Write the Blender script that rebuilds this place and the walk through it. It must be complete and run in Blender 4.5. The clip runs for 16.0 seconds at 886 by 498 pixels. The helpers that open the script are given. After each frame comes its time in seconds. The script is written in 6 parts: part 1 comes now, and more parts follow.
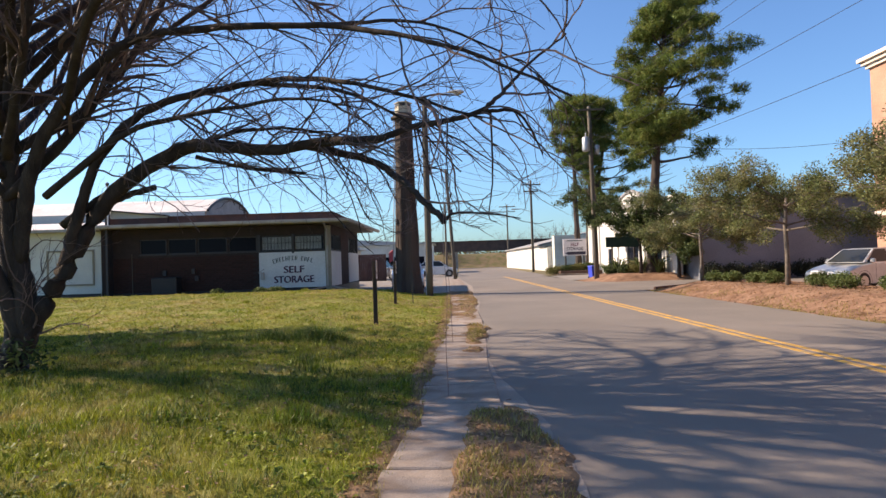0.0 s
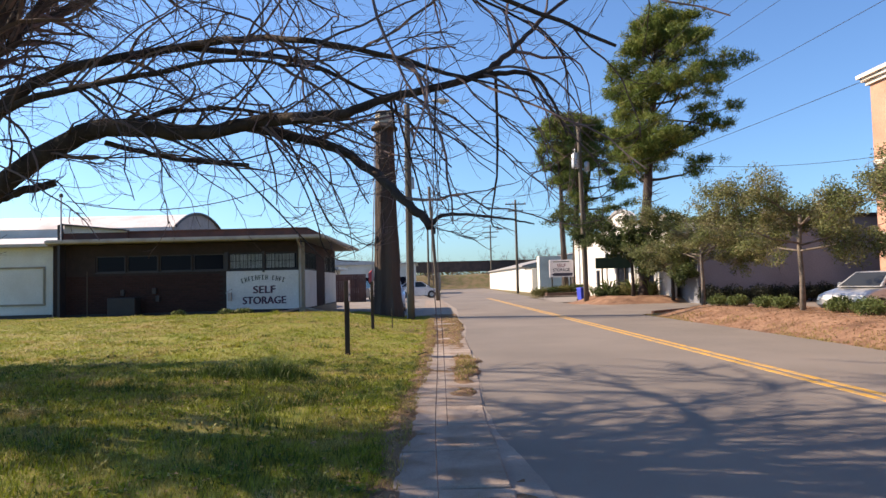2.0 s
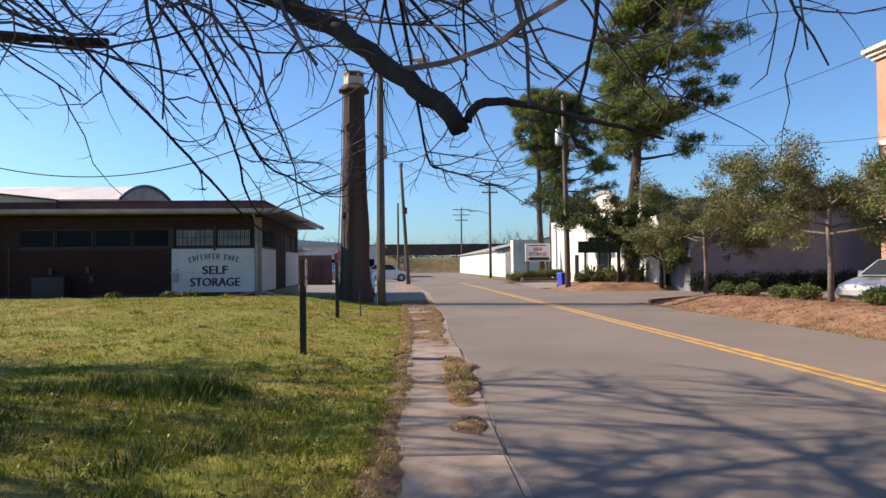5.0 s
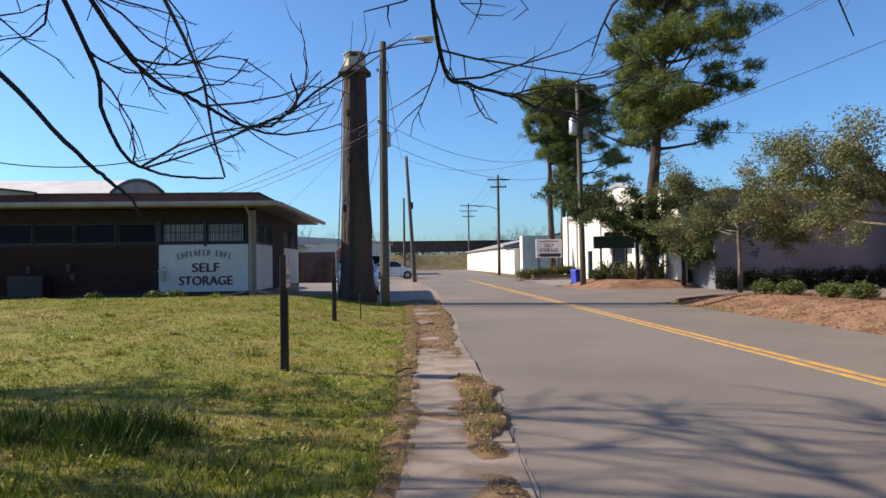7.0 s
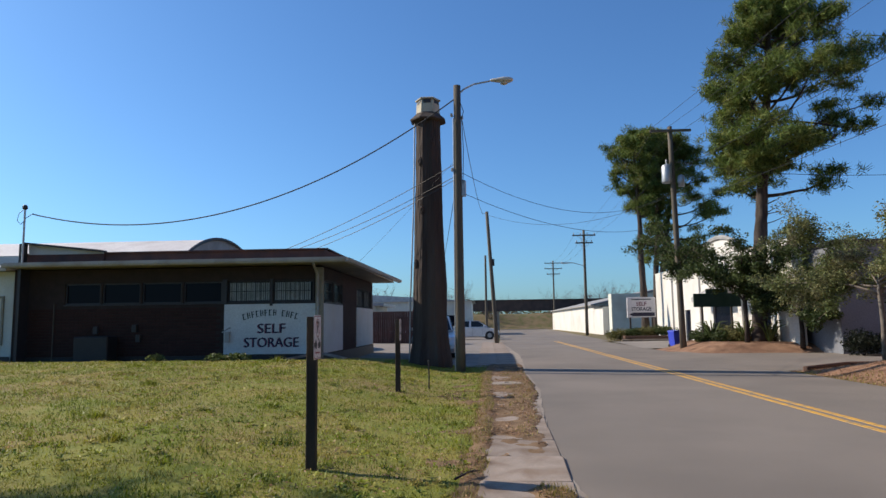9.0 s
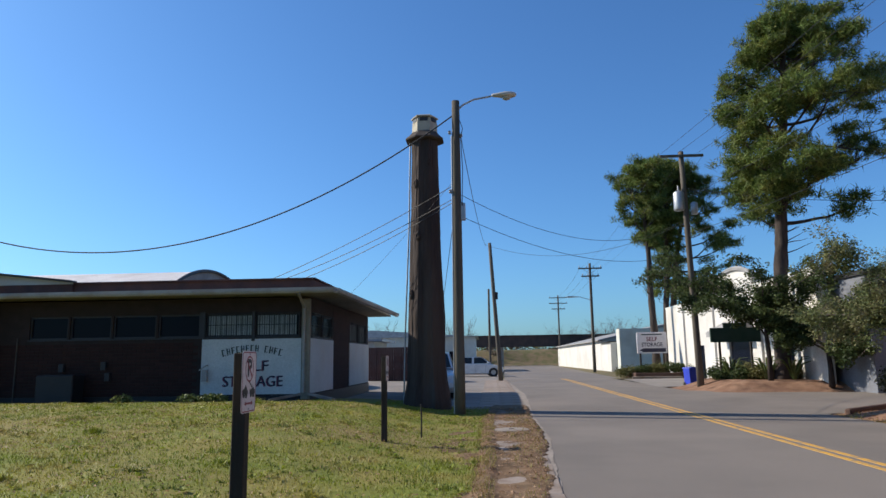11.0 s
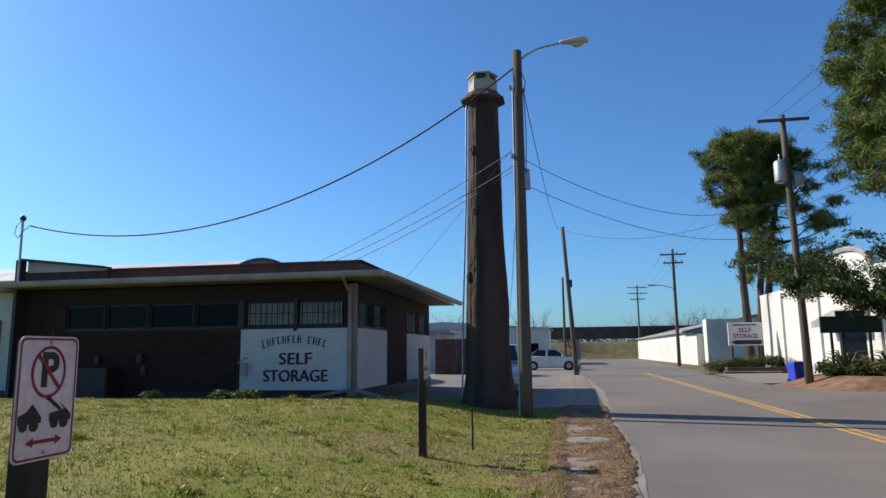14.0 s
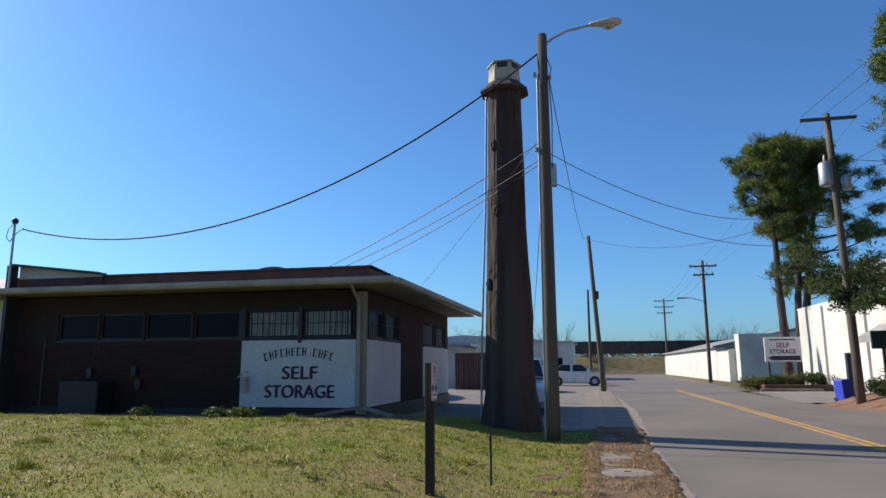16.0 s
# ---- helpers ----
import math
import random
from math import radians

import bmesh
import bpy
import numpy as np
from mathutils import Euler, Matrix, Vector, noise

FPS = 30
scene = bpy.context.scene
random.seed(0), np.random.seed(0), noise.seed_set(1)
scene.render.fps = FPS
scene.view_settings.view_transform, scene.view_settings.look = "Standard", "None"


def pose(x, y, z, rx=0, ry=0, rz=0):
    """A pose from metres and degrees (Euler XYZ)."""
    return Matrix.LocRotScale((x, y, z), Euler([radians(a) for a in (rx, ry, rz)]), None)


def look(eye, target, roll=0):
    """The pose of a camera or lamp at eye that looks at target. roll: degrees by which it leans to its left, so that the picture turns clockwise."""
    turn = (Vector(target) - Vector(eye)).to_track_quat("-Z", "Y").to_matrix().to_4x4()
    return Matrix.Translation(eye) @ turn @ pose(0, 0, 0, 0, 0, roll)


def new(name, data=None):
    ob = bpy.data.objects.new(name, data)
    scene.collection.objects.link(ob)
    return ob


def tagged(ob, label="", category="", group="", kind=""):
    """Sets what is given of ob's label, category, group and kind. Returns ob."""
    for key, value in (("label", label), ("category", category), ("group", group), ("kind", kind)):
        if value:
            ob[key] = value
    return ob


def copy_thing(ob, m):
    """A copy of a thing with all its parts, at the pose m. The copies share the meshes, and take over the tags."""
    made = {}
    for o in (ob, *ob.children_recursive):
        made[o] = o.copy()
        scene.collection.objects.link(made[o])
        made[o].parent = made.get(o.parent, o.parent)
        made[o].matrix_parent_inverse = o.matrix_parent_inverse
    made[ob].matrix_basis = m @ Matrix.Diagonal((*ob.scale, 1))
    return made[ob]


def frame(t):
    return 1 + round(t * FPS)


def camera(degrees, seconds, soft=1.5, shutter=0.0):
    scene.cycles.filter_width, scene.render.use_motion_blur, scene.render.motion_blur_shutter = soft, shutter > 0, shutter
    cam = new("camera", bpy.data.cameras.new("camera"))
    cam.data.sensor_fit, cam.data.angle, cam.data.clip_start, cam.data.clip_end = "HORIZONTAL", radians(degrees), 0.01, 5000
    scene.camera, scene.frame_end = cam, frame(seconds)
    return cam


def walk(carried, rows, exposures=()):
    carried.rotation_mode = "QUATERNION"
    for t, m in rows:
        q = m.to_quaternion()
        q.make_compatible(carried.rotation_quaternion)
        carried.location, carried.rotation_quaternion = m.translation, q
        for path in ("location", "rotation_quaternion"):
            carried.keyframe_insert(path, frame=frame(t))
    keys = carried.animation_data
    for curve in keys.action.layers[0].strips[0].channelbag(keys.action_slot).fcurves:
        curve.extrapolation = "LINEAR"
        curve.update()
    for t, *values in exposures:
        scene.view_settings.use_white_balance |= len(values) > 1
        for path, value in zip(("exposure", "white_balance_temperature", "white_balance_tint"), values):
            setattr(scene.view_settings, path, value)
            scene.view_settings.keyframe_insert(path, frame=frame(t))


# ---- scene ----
cam = camera(66.8, 16.0)
METRES, EYE, TILT, LEAN, TURN = 16.0, 1.55, -1.4, 0.0, 0.0
ROWS = [
    (0.0, 0.0, 0.0, 0.0, 0.08, 2.5, 1.82),
    (0.5, -0.0008, 0.033, 0.0008, -1.28, 3.57, 1.98),
    (1.0, -0.0004, 0.069, 0.001, -1.49, 3.96, 1.47),
    (1.5, -0.0031, 0.1036, 0.0027, -1.48, 3.34, 1.38),
    (2.0, -0.0019, 0.1382, 0.0035, -1.47, 4.22, 1.46),
    (2.5, -0.0047, 0.1714, 0.003, -1.84, 4.64, 0.91),
    (3.0, -0.0061, 0.2057, 0.0023, -3.09, 4.9, 1.06),
    (3.5, -0.0097, 0.2388, 0.0023, -3.14, 3.77, 0.42),
    (4.0, -0.0127, 0.2693, 0.0032, -4.08, 3.55, 0.77),
    (4.5, -0.0141, 0.3019, 0.0052, -4.25, 2.93, 0.73),
    (7.0, -0.0093, 0.4618, 0.008, -3.68, 2.53, 0.86),
    (7.5, -0.0067, 0.4992, 0.0096, -0.87, 2.1, 0.84),
    (8.0, -0.0013, 0.5342, 0.0124, 0.84, 3.39, 0.88),
    (8.5, 0.0012, 0.5685, 0.0142, 2.71, 5.42, 0.3),
    (9.0, 0.0055, 0.5996, 0.0145, 3.48, 7.64, 0.66),
    (11.5, 0.0098, 0.7514, 0.0193, 4.04, 10.79, 0.74),
    (12.0, 0.0101, 0.782, 0.0182, 6.29, 10.86, -0.21),
    (12.5, 0.013, 0.8081, 0.0193, 7.58, 9.26, 0.48),
    (13.0, 0.0171, 0.8355, 0.021, 8.51, 8.89, 0.17),
    (13.5, 0.0166, 0.8635, 0.0223, 9.47, 8.75, -0.1),
    (14.0, 0.0176, 0.8938, 0.0228, 10.15, 10.08, 0.4),
    (14.5, 0.0148, 0.9229, 0.0225, 10.94, 10.48, -0.29),
    (15.0, 0.0128, 0.9502, 0.0231, 11.46, 11.33, 0.2),
    (15.5, 0.0111, 0.9756, 0.0249, 11.68, 11.75, -0.1),
    (16.0, 0.0071, 0.9963, 0.0266, 12.0, 11.23, -0.04),
]
walk(cam, [(t, pose(0, 0, EYE, TILT, LEAN, TURN) @ pose(METRES * x, METRES * y, METRES * z, 90 + pitch, roll, yaw)) for t, x, y, z, yaw, pitch, roll in ROWS], exposures=((0.0, 0.88, 8000, 20), (2.0, 0.94, 8000, 20), (4.5, 0.74, 7850, 19), (7.0, 0.60, 7250, 15), (8.5, 0.44, 7050, 14), (9.2, 0.28, 6800, 12), (11.5, 0.28, 6550, 11), (16.0, 0.27, 6550, 11)))

# ---- world, sun ----
SUN_EL, SUN_AZ = 33.0, 75.0          # height, and turn from +y towards -x
world = bpy.data.worlds.new("sky")
scene.world = world
world.use_nodes = True
wn = world.node_tree.nodes
sky = wn.new("ShaderNodeTexSky")
sky.sky_type = 'NISHITA'
sky.sun_disc = False
sky.sun_elevation = radians(SUN_EL)
sky.sun_rotation = radians(360 - SUN_AZ)
sky.air_density, sky.dust_density, sky.ozone_density = 1.0, 0.9, 2.0
tint = wn.new("ShaderNodeMix")
tint.data_type, tint.blend_type = 'RGBA', 'MULTIPLY'
tint.inputs[0].default_value, tint.inputs[7].default_value = 1.0, (0.49, 0.885, 1.30, 1)
world.node_tree.links.new(sky.outputs[0], tint.inputs[6])
world.node_tree.links.new(tint.outputs[2], wn["Background"].inputs[0])
wn["Background"].inputs[1].default_value = 0.1
sun_data = bpy.data.lights.new("sun", 'SUN')
sun_data.energy, sun_data.angle, sun_data.color = 5.0, radians(0.55), (1.0, 0.915, 0.78)
sun = new("sun", sun_data)
_a, _e = radians(SUN_AZ), radians(SUN_EL)
sun.matrix_world = look((-30, 20, 40), (-30 + math.sin(_a) * math.cos(_e), 20 - math.cos(_a) * math.cos(_e), 40 - math.sin(_e)))

# ---- materials ----
def surface(name, c1, c2, scale=3.0, rough=0.8, fine=60.0, bump=0.15, metal=0.0, blotch=None, blotch_scale=0.6, per_object=0.0, island=0.0, stretch=(1, 1, 1), spec=0.3, lo=0.35, hi=0.65):
    """Two tones mixed by noise, a fine grain, stains of a third tone, and relief."""
    m = bpy.data.materials.new(name)
    m.use_nodes = True
    n, l = m.node_tree.nodes, m.node_tree.links
    b = n["Principled BSDF"]
    b.inputs["Roughness"].default_value, b.inputs["Metallic"].default_value = rough, metal
    b.inputs["Specular IOR Level"].default_value = spec
    geo = n.new("ShaderNodeTexCoord")
    mp = n.new("ShaderNodeMapping")
    mp.inputs["Scale"].default_value = stretch
    l.new(geo.outputs["Object"], mp.inputs[0])
    def noise_at(s, detail=4.0):
        t = n.new("ShaderNodeTexNoise")
        t.inputs["Scale"].default_value, t.inputs["Detail"].default_value = s, detail
        l.new(mp.outputs[0], t.inputs["Vector"])
        return t
    def mix(a, c, f, mode='MIX'):
        x = n.new("ShaderNodeMix")
        x.data_type, x.blend_type = 'RGBA', mode
        for sock, v in ((x.inputs[0], f), (x.inputs[6], a), (x.inputs[7], c)):
            if isinstance(v, bpy.types.NodeSocket):
                l.new(v, sock)
            elif isinstance(v, tuple):
                sock.default_value = (*v[:3], 1)
            else:
                sock.default_value = v
        return x.outputs[2]
    def ramp(sock, p0, p1):
        r = n.new("ShaderNodeMapRange")
        r.inputs[1].default_value, r.inputs[2].default_value = p0, p1
        l.new(sock, r.inputs[0])
        return r.outputs[0]
    big, small = noise_at(scale), noise_at(fine, 3.0)
    col = mix(c1, c2, ramp(big.outputs[0], lo, hi))
    grain = mix((0.62, 0.62, 0.62), (1.38, 1.38, 1.38), small.outputs[0])
    col = mix(col, grain, 0.75, 'MULTIPLY')
    if blotch:
        col = mix(col, blotch, ramp(noise_at(blotch_scale, 6.0).outputs[0], 0.5, 0.72))
    if per_object or island:
        src = n.new("ShaderNodeObjectInfo").outputs["Random"] if per_object else n.new("ShaderNodeNewGeometry").outputs["Random Per Island"]
        k = per_object or island
        r = n.new("ShaderNodeMapRange")
        r.inputs[3].default_value, r.inputs[4].default_value = 1 - k, 1 + k
        l.new(src, r.inputs[0])
        col = mix(col, r.outputs[0], 1.0, 'MULTIPLY')
    l.new(col, b.inputs["Base Color"])
    if bump:
        bp = n.new("ShaderNodeBump")
        bp.inputs["Strength"].default_value, bp.inputs["Distance"].default_value = bump, 0.02
        l.new(small.outputs[0], bp.inputs["Height"])
        l.new(bp.outputs[0], b.inputs["Normal"])
    return m


def plain(name, c, rough=0.5, metal=0.0, spec=0.4):
    return surface(name, c, tuple(v * 0.86 for v in c), 5.0, rough, 40.0, 0.03, metal, spec=spec)


def leafy(name, c1, c2, c3=None, island=0.45):
    m = surface(name, c1, c2, 0.7, 0.6, 9.0, 0.0, blotch=c3, blotch_scale=1.4, island=island, spec=0.25)
    b = m.node_tree.nodes["Principled BSDF"]
    b.inputs["Transmission Weight"].default_value = 0.0
    n, l = m.node_tree.nodes, m.node_tree.links
    tr = n.new("ShaderNodeBsdfTranslucent")
    mx = n.new("ShaderNodeMixShader")
    mx.inputs[0].default_value = 0.3
    src = b.inputs["Base Color"].links[0].from_socket
    l.new(src, tr.inputs[0])
    l.new(b.outputs[0], mx.inputs[1])
    l.new(tr.outputs[0], mx.inputs[2])
    l.new(mx.outputs[0], n["Material Output"].inputs[0])
    return m


ASPHALT = surface("asphalt", (0.200, 0.172, 0.148), (0.160, 0.139, 0.121), 0.35, 0.85, 90.0, 0.3, blotch=(0.222, 0.19, 0.163), blotch_scale=0.22)
CONCRETE = surface("old concrete", (0.31, 0.255, 0.215), (0.225, 0.18, 0.148), 3.0, 0.9, 70.0, 0.4, blotch=(0.19, 0.13, 0.09), blotch_scale=2.2, per_object=0.1)
GUTTER = surface("gutter concrete", (0.31, 0.265, 0.225), (0.23, 0.195, 0.165), 1.5, 0.9, 60.0, 0.3, blotch=(0.22, 0.18, 0.15), blotch_scale=1.1)
PAVED = surface("pale paving", (0.25, 0.222, 0.198), (0.19, 0.168, 0.15), 0.7, 0.9, 50.0, 0.2)
YELLOW = surface("yellow road paint", (0.62, 0.33, 0.05), (0.45, 0.27, 0.09), 2.5, 0.7, 45.0, 0.15, blotch=(0.24, 0.2, 0.15), blotch_scale=5.0)
SOIL = surface("soil and dead grass", (0.17, 0.125, 0.07), (0.10, 0.10, 0.035), 0.7, 0.95, 45.0, 0.5, blotch=(0.20, 0.14, 0.08), blotch_scale=0.5)
LAWN = surface("lawn ground", (0.145, 0.172, 0.019), (0.23, 0.192, 0.045), 0.9, 0.95, 14.0, 1.0, blotch=(0.25, 0.18, 0.075), blotch_scale=0.28)
LITTER = surface("brown leaf litter", (0.155, 0.088, 0.048), (0.23, 0.15, 0.085), 3.0, 0.95, 55.0, 0.9, blotch=(0.095, 0.06, 0.03), blotch_scale=2.0)
MULCH = surface("pine straw mulch", (0.19, 0.10, 0.062), (0.28, 0.165, 0.105), 2.0, 0.95, 40.0, 1.0, blotch=(0.11, 0.058, 0.036), blotch_scale=1.6)
FAR_GROUND = surface("far ground", (0.12, 0.12, 0.05), (0.18, 0.15, 0.09), 0.05, 0.95, 4.0, 0.2)
GRASS = leafy("grass blades", (0.15, 0.20, 0.012), (0.27, 0.275, 0.026), (0.34, 0.255, 0.085), 0.6)
GRASS.node_tree.nodes["Principled BSDF"].inputs["Roughness"].default_value = 0.55
GRASS.node_tree.nodes["Principled BSDF"].inputs["Specular IOR Level"].default_value = 0.3
CLUMP = leafy("rank dark grass", (0.045, 0.085, 0.012), (0.085, 0.13, 0.02), None, 0.6)
DRY = leafy("dry grass", (0.32, 0.24, 0.09), (0.22, 0.21, 0.045))
LEAF_LITTER = leafy("fallen leaves", (0.27, 0.15, 0.08), (0.38, 0.26, 0.16))
BARK = surface("grey bark", (0.03, 0.022, 0.019), (0.058, 0.044, 0.037), 6.0, 0.9, 50.0, 0.8, stretch=(1, 1, 0.25))
TWIG = surface("twig bark", (0.095, 0.066, 0.062), (0.15, 0.11, 0.105), 2.0, 0.85, 30.0, 0.0, island=0.3)
PINE_BARK = surface("pine bark", (0.036, 0.027, 0.023), (0.075, 0.059, 0.05), 4.0, 0.9, 20.0, 0.8, stretch=(1, 1, 0.3))
NEEDLE = leafy("pine needles", (0.085, 0.13, 0.028), (0.13, 0.168, 0.036), (0.205, 0.20, 0.05), 0.6)
OAK_LEAF = leafy("small oak leaves", (0.105, 0.135, 0.045), (0.165, 0.175, 0.07), (0.25, 0.22, 0.12), 0.5)
OAK_BARK = surface("pale grey bark", (0.19, 0.162, 0.138), (0.115, 0.097, 0.082), 6.0, 0.9, 40.0, 0.6)
EVERGREEN = leafy("dark evergreen leaves", (0.038, 0.06, 0.018), (0.068, 0.09, 0.026), None, 0.55)
SHRUB_LEAF = leafy("clipped shrub leaves", (0.085, 0.12, 0.04), (0.13, 0.16, 0.05), None, 0.5)
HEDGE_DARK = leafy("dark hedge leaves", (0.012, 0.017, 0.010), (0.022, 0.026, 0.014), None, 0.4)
HEDGE_DRY = leafy("winter shrub leaves", (0.14, 0.13, 0.045), (0.10, 0.11, 0.035), (0.2, 0.15, 0.07), 0.4)
BRICK = surface("dark red brick", (0.046, 0.018, 0.013), (0.031, 0.0135, 0.0105), 2.0, 0.85, 30.0, 0.3, per_object=0.18)
MORTAR = surface("dark mortar", (0.045, 0.03, 0.026), (0.032, 0.024, 0.02), 3.0, 0.95, 50.0, 0.2)
WHITE_WALL = surface("weathered white paint", (0.58, 0.60, 0.57), (0.50, 0.52, 0.49), 0.8, 0.75, 25.0, 0.08, blotch=(0.52, 0.50, 0.45), blotch_scale=0.7)
CREAM_WALL = surface("pale painted block", (0.62, 0.63, 0.56), (0.54, 0.55, 0.49), 0.8, 0.8, 20.0, 0.1, blotch=(0.47, 0.46, 0.40), blotch_scale=0.5)
SOFFIT = surface("dark cream soffit paint", (0.30, 0.27, 0.20), (0.22, 0.19, 0.14), 1.6, 0.8, 20.0, 0.1)
GUTTER_METAL = surface("weathered gutter metal", (0.38, 0.36, 0.32), (0.29, 0.275, 0.245), 1.5, 0.6, 25.0, 0.1, blotch=(0.30, 0.26, 0.21), blotch_scale=1.5)
ROOF_DARK = surface("rusty roof edge", (0.14, 0.065, 0.05), (0.09, 0.05, 0.045), 2.0, 0.75, 20.0, 0.2)
ROOF_TOP = surface("roof felt", (0.35, 0.33, 0.31), (0.28, 0.26, 0.25), 0.8, 0.9, 25.0, 0.2)
WHITE_ROOF = surface("white metal roof", (0.72, 0.68, 0.64), (0.62, 0.58, 0.55), 0.6, 0.6, 12.0, 0.1, blotch=(0.5, 0.44, 0.4), blotch_scale=0.4)
GREY_PANEL = surface("grey gable end", (0.32, 0.31, 0.30), (0.24, 0.235, 0.23), 1.2, 0.8, 12.0, 0.1)
DARK_TRIM = plain("dark trim", (0.035, 0.033, 0.034), 0.5)
IRON = plain("black iron", (0.02, 0.02, 0.02), 0.55)
BLIND = surface("white blinds", (0.33, 0.37, 0.355), (0.25, 0.285, 0.275), 3.0, 0.7, 20.0, 0.0)
WOOD_POST = surface("dark creosoted wood", (0.03, 0.023, 0.018), (0.05, 0.04, 0.032), 3.0, 0.85, 40.0, 0.5, stretch=(1, 1, 0.15))
POLE_WOOD = surface("grey pole wood", (0.085, 0.072, 0.056), (0.14, 0.12, 0.095), 2.0, 0.9, 40.0, 0.5, stretch=(1, 1, 0.08))
SHINGLE = surface("brown weathered shingle", (0.037, 0.026, 0.022), (0.06, 0.043, 0.036), 2.5, 0.9, 22.0, 0.7, blotch=(0.085, 0.068, 0.055), blotch_scale=1.0, per_object=0.07, stretch=(1, 1, 0.12))
TOWER_CORE = surface("tower core", (0.055, 0.042, 0.036), (0.08, 0.062, 0.05), 2.0, 0.9, 25.0, 0.4)
LANTERN = surface("stained lantern paint", (0.46, 0.41, 0.31), (0.34, 0.30, 0.23), 3.0, 0.8, 20.0, 0.1)
GALV = surface("galvanised steel", (0.42, 0.43, 0.44), (0.33, 0.34, 0.35), 4.0, 0.45, 30.0, 0.03, metal=0.6)
LAMP_HEAD = surface("aged lamp housing", (0.52, 0.48, 0.40), (0.43, 0.39, 0.33), 3.0, 0.5, 20.0, 0.03)
LENS = plain("lamp lens", (0.5, 0.47, 0.38), 0.25)
CABLE = plain("black cable", (0.022, 0.022, 0.024), 0.6)
SIGN_WHITE = surface("faded sign white", (0.68, 0.63, 0.62), (0.60, 0.55, 0.55), 3.0, 0.5, 30.0, 0.02)
SIGN_RED = plain("sign red", (0.24, 0.02, 0.032), 0.5)
SIGN_BLACK = plain("sign black", (0.02, 0.02, 0.023), 0.5)
LETTER_NAVY = plain("dark blue lettering", (0.022, 0.02, 0.045), 0.6)
LETTER_RED = plain("dark red lettering", (0.17, 0.035, 0.06), 0.6)
LETTER_GREEN = plain("dark green lettering", (0.02, 0.045, 0.04), 0.6)
GREEN_SIGN = surface("dark green sign board", (0.018, 0.05, 0.035), (0.03, 0.06, 0.045), 2.0, 0.7, 20.0, 0.05)
BLUE_BIN = plain("blue plastic", (0.03, 0.06, 0.50), 0.45)
TAN_BRICK = surface("orange tan brick", (0.47, 0.27, 0.195), (0.39, 0.22, 0.16), 1.0, 0.85, 12.0, 0.2)
STONE_TRIM = plain("pale cornice", (0.66, 0.58, 0.50), 0.8)
# white stucco on the side away from the sun, its shade mixed into the colour
SHADE_WALL = surface("white stucco greyed for shade", (0.18, 0.19, 0.215), (0.145, 0.152, 0.172), 0.5, 0.85, 15.0, 0.1)
BRIGHT_WALL = surface("bright white stucco", (0.62, 0.60, 0.56), (0.56, 0.54, 0.50), 0.5, 0.8, 12.0, 0.05, blotch=(0.50, 0.47, 0.42), blotch_scale=0.3)
RUST = surface("rusty steel girder", (0.06, 0.045, 0.04), (0.09, 0.06, 0.05), 1.0, 0.8, 8.0, 0.1)
ABUTMENT = surface("pale abutment wall", (0.46, 0.42, 0.37), (0.36, 0.33, 0.29), 0.5, 0.9, 10.0, 0.1)
PIER = surface("bridge pier concrete", (0.30, 0.28, 0.25), (0.22, 0.20, 0.18), 0.7, 0.9, 10.0, 0.1)
FENCE_WOOD = surface("red-brown fence boards", (0.11, 0.055, 0.045), (0.075, 0.042, 0.036), 2.0, 0.85, 20.0, 0.2, per_object=0.2)
TIMBER = surface("rail-tie timber", (0.13, 0.075, 0.055), (0.09, 0.055, 0.042), 2.0, 0.9, 20.0, 0.3)
TYRE = plain("tyre rubber", (0.02, 0.02, 0.021), 0.8)
RIM = plain("alloy rim", (0.45, 0.45, 0.46), 0.3, 0.8)
HEADLIGHT = plain("headlight lens", (0.72, 0.74, 0.76), 0.15)
TAIL = plain("tail light", (0.35, 0.02, 0.02), 0.25)
FLAG_RED = plain("flag red", (0.5, 0.10, 0.12), 0.8)


def car_paint(name, c):
    m = plain(name, c, 0.3, 0.15, 0.5)
    m.node_tree.nodes["Principled BSDF"].inputs["Coat Weight"].default_value = 0.6
    return m


def glass_dark(name, c=(0.012, 0.014, 0.022), rough=0.3):
    m = bpy.data.materials.new(name)
    m.use_nodes = True
    b = m.node_tree.nodes["Principled BSDF"]
    b.inputs["Base Color"].default_value = (*c, 1)
    b.inputs["Roughness"].default_value = rough
    b.inputs["Specular IOR Level"].default_value = 0.18
    return m


PANE = glass_dark("dark window glass", (0.004, 0.005, 0.011), 0.2)
PANE.node_tree.nodes["Principled BSDF"].inputs["Specular IOR Level"].default_value = 0.1
CAR_GLASS = glass_dark("tinted car glass", (0.03, 0.035, 0.04), 0.04)


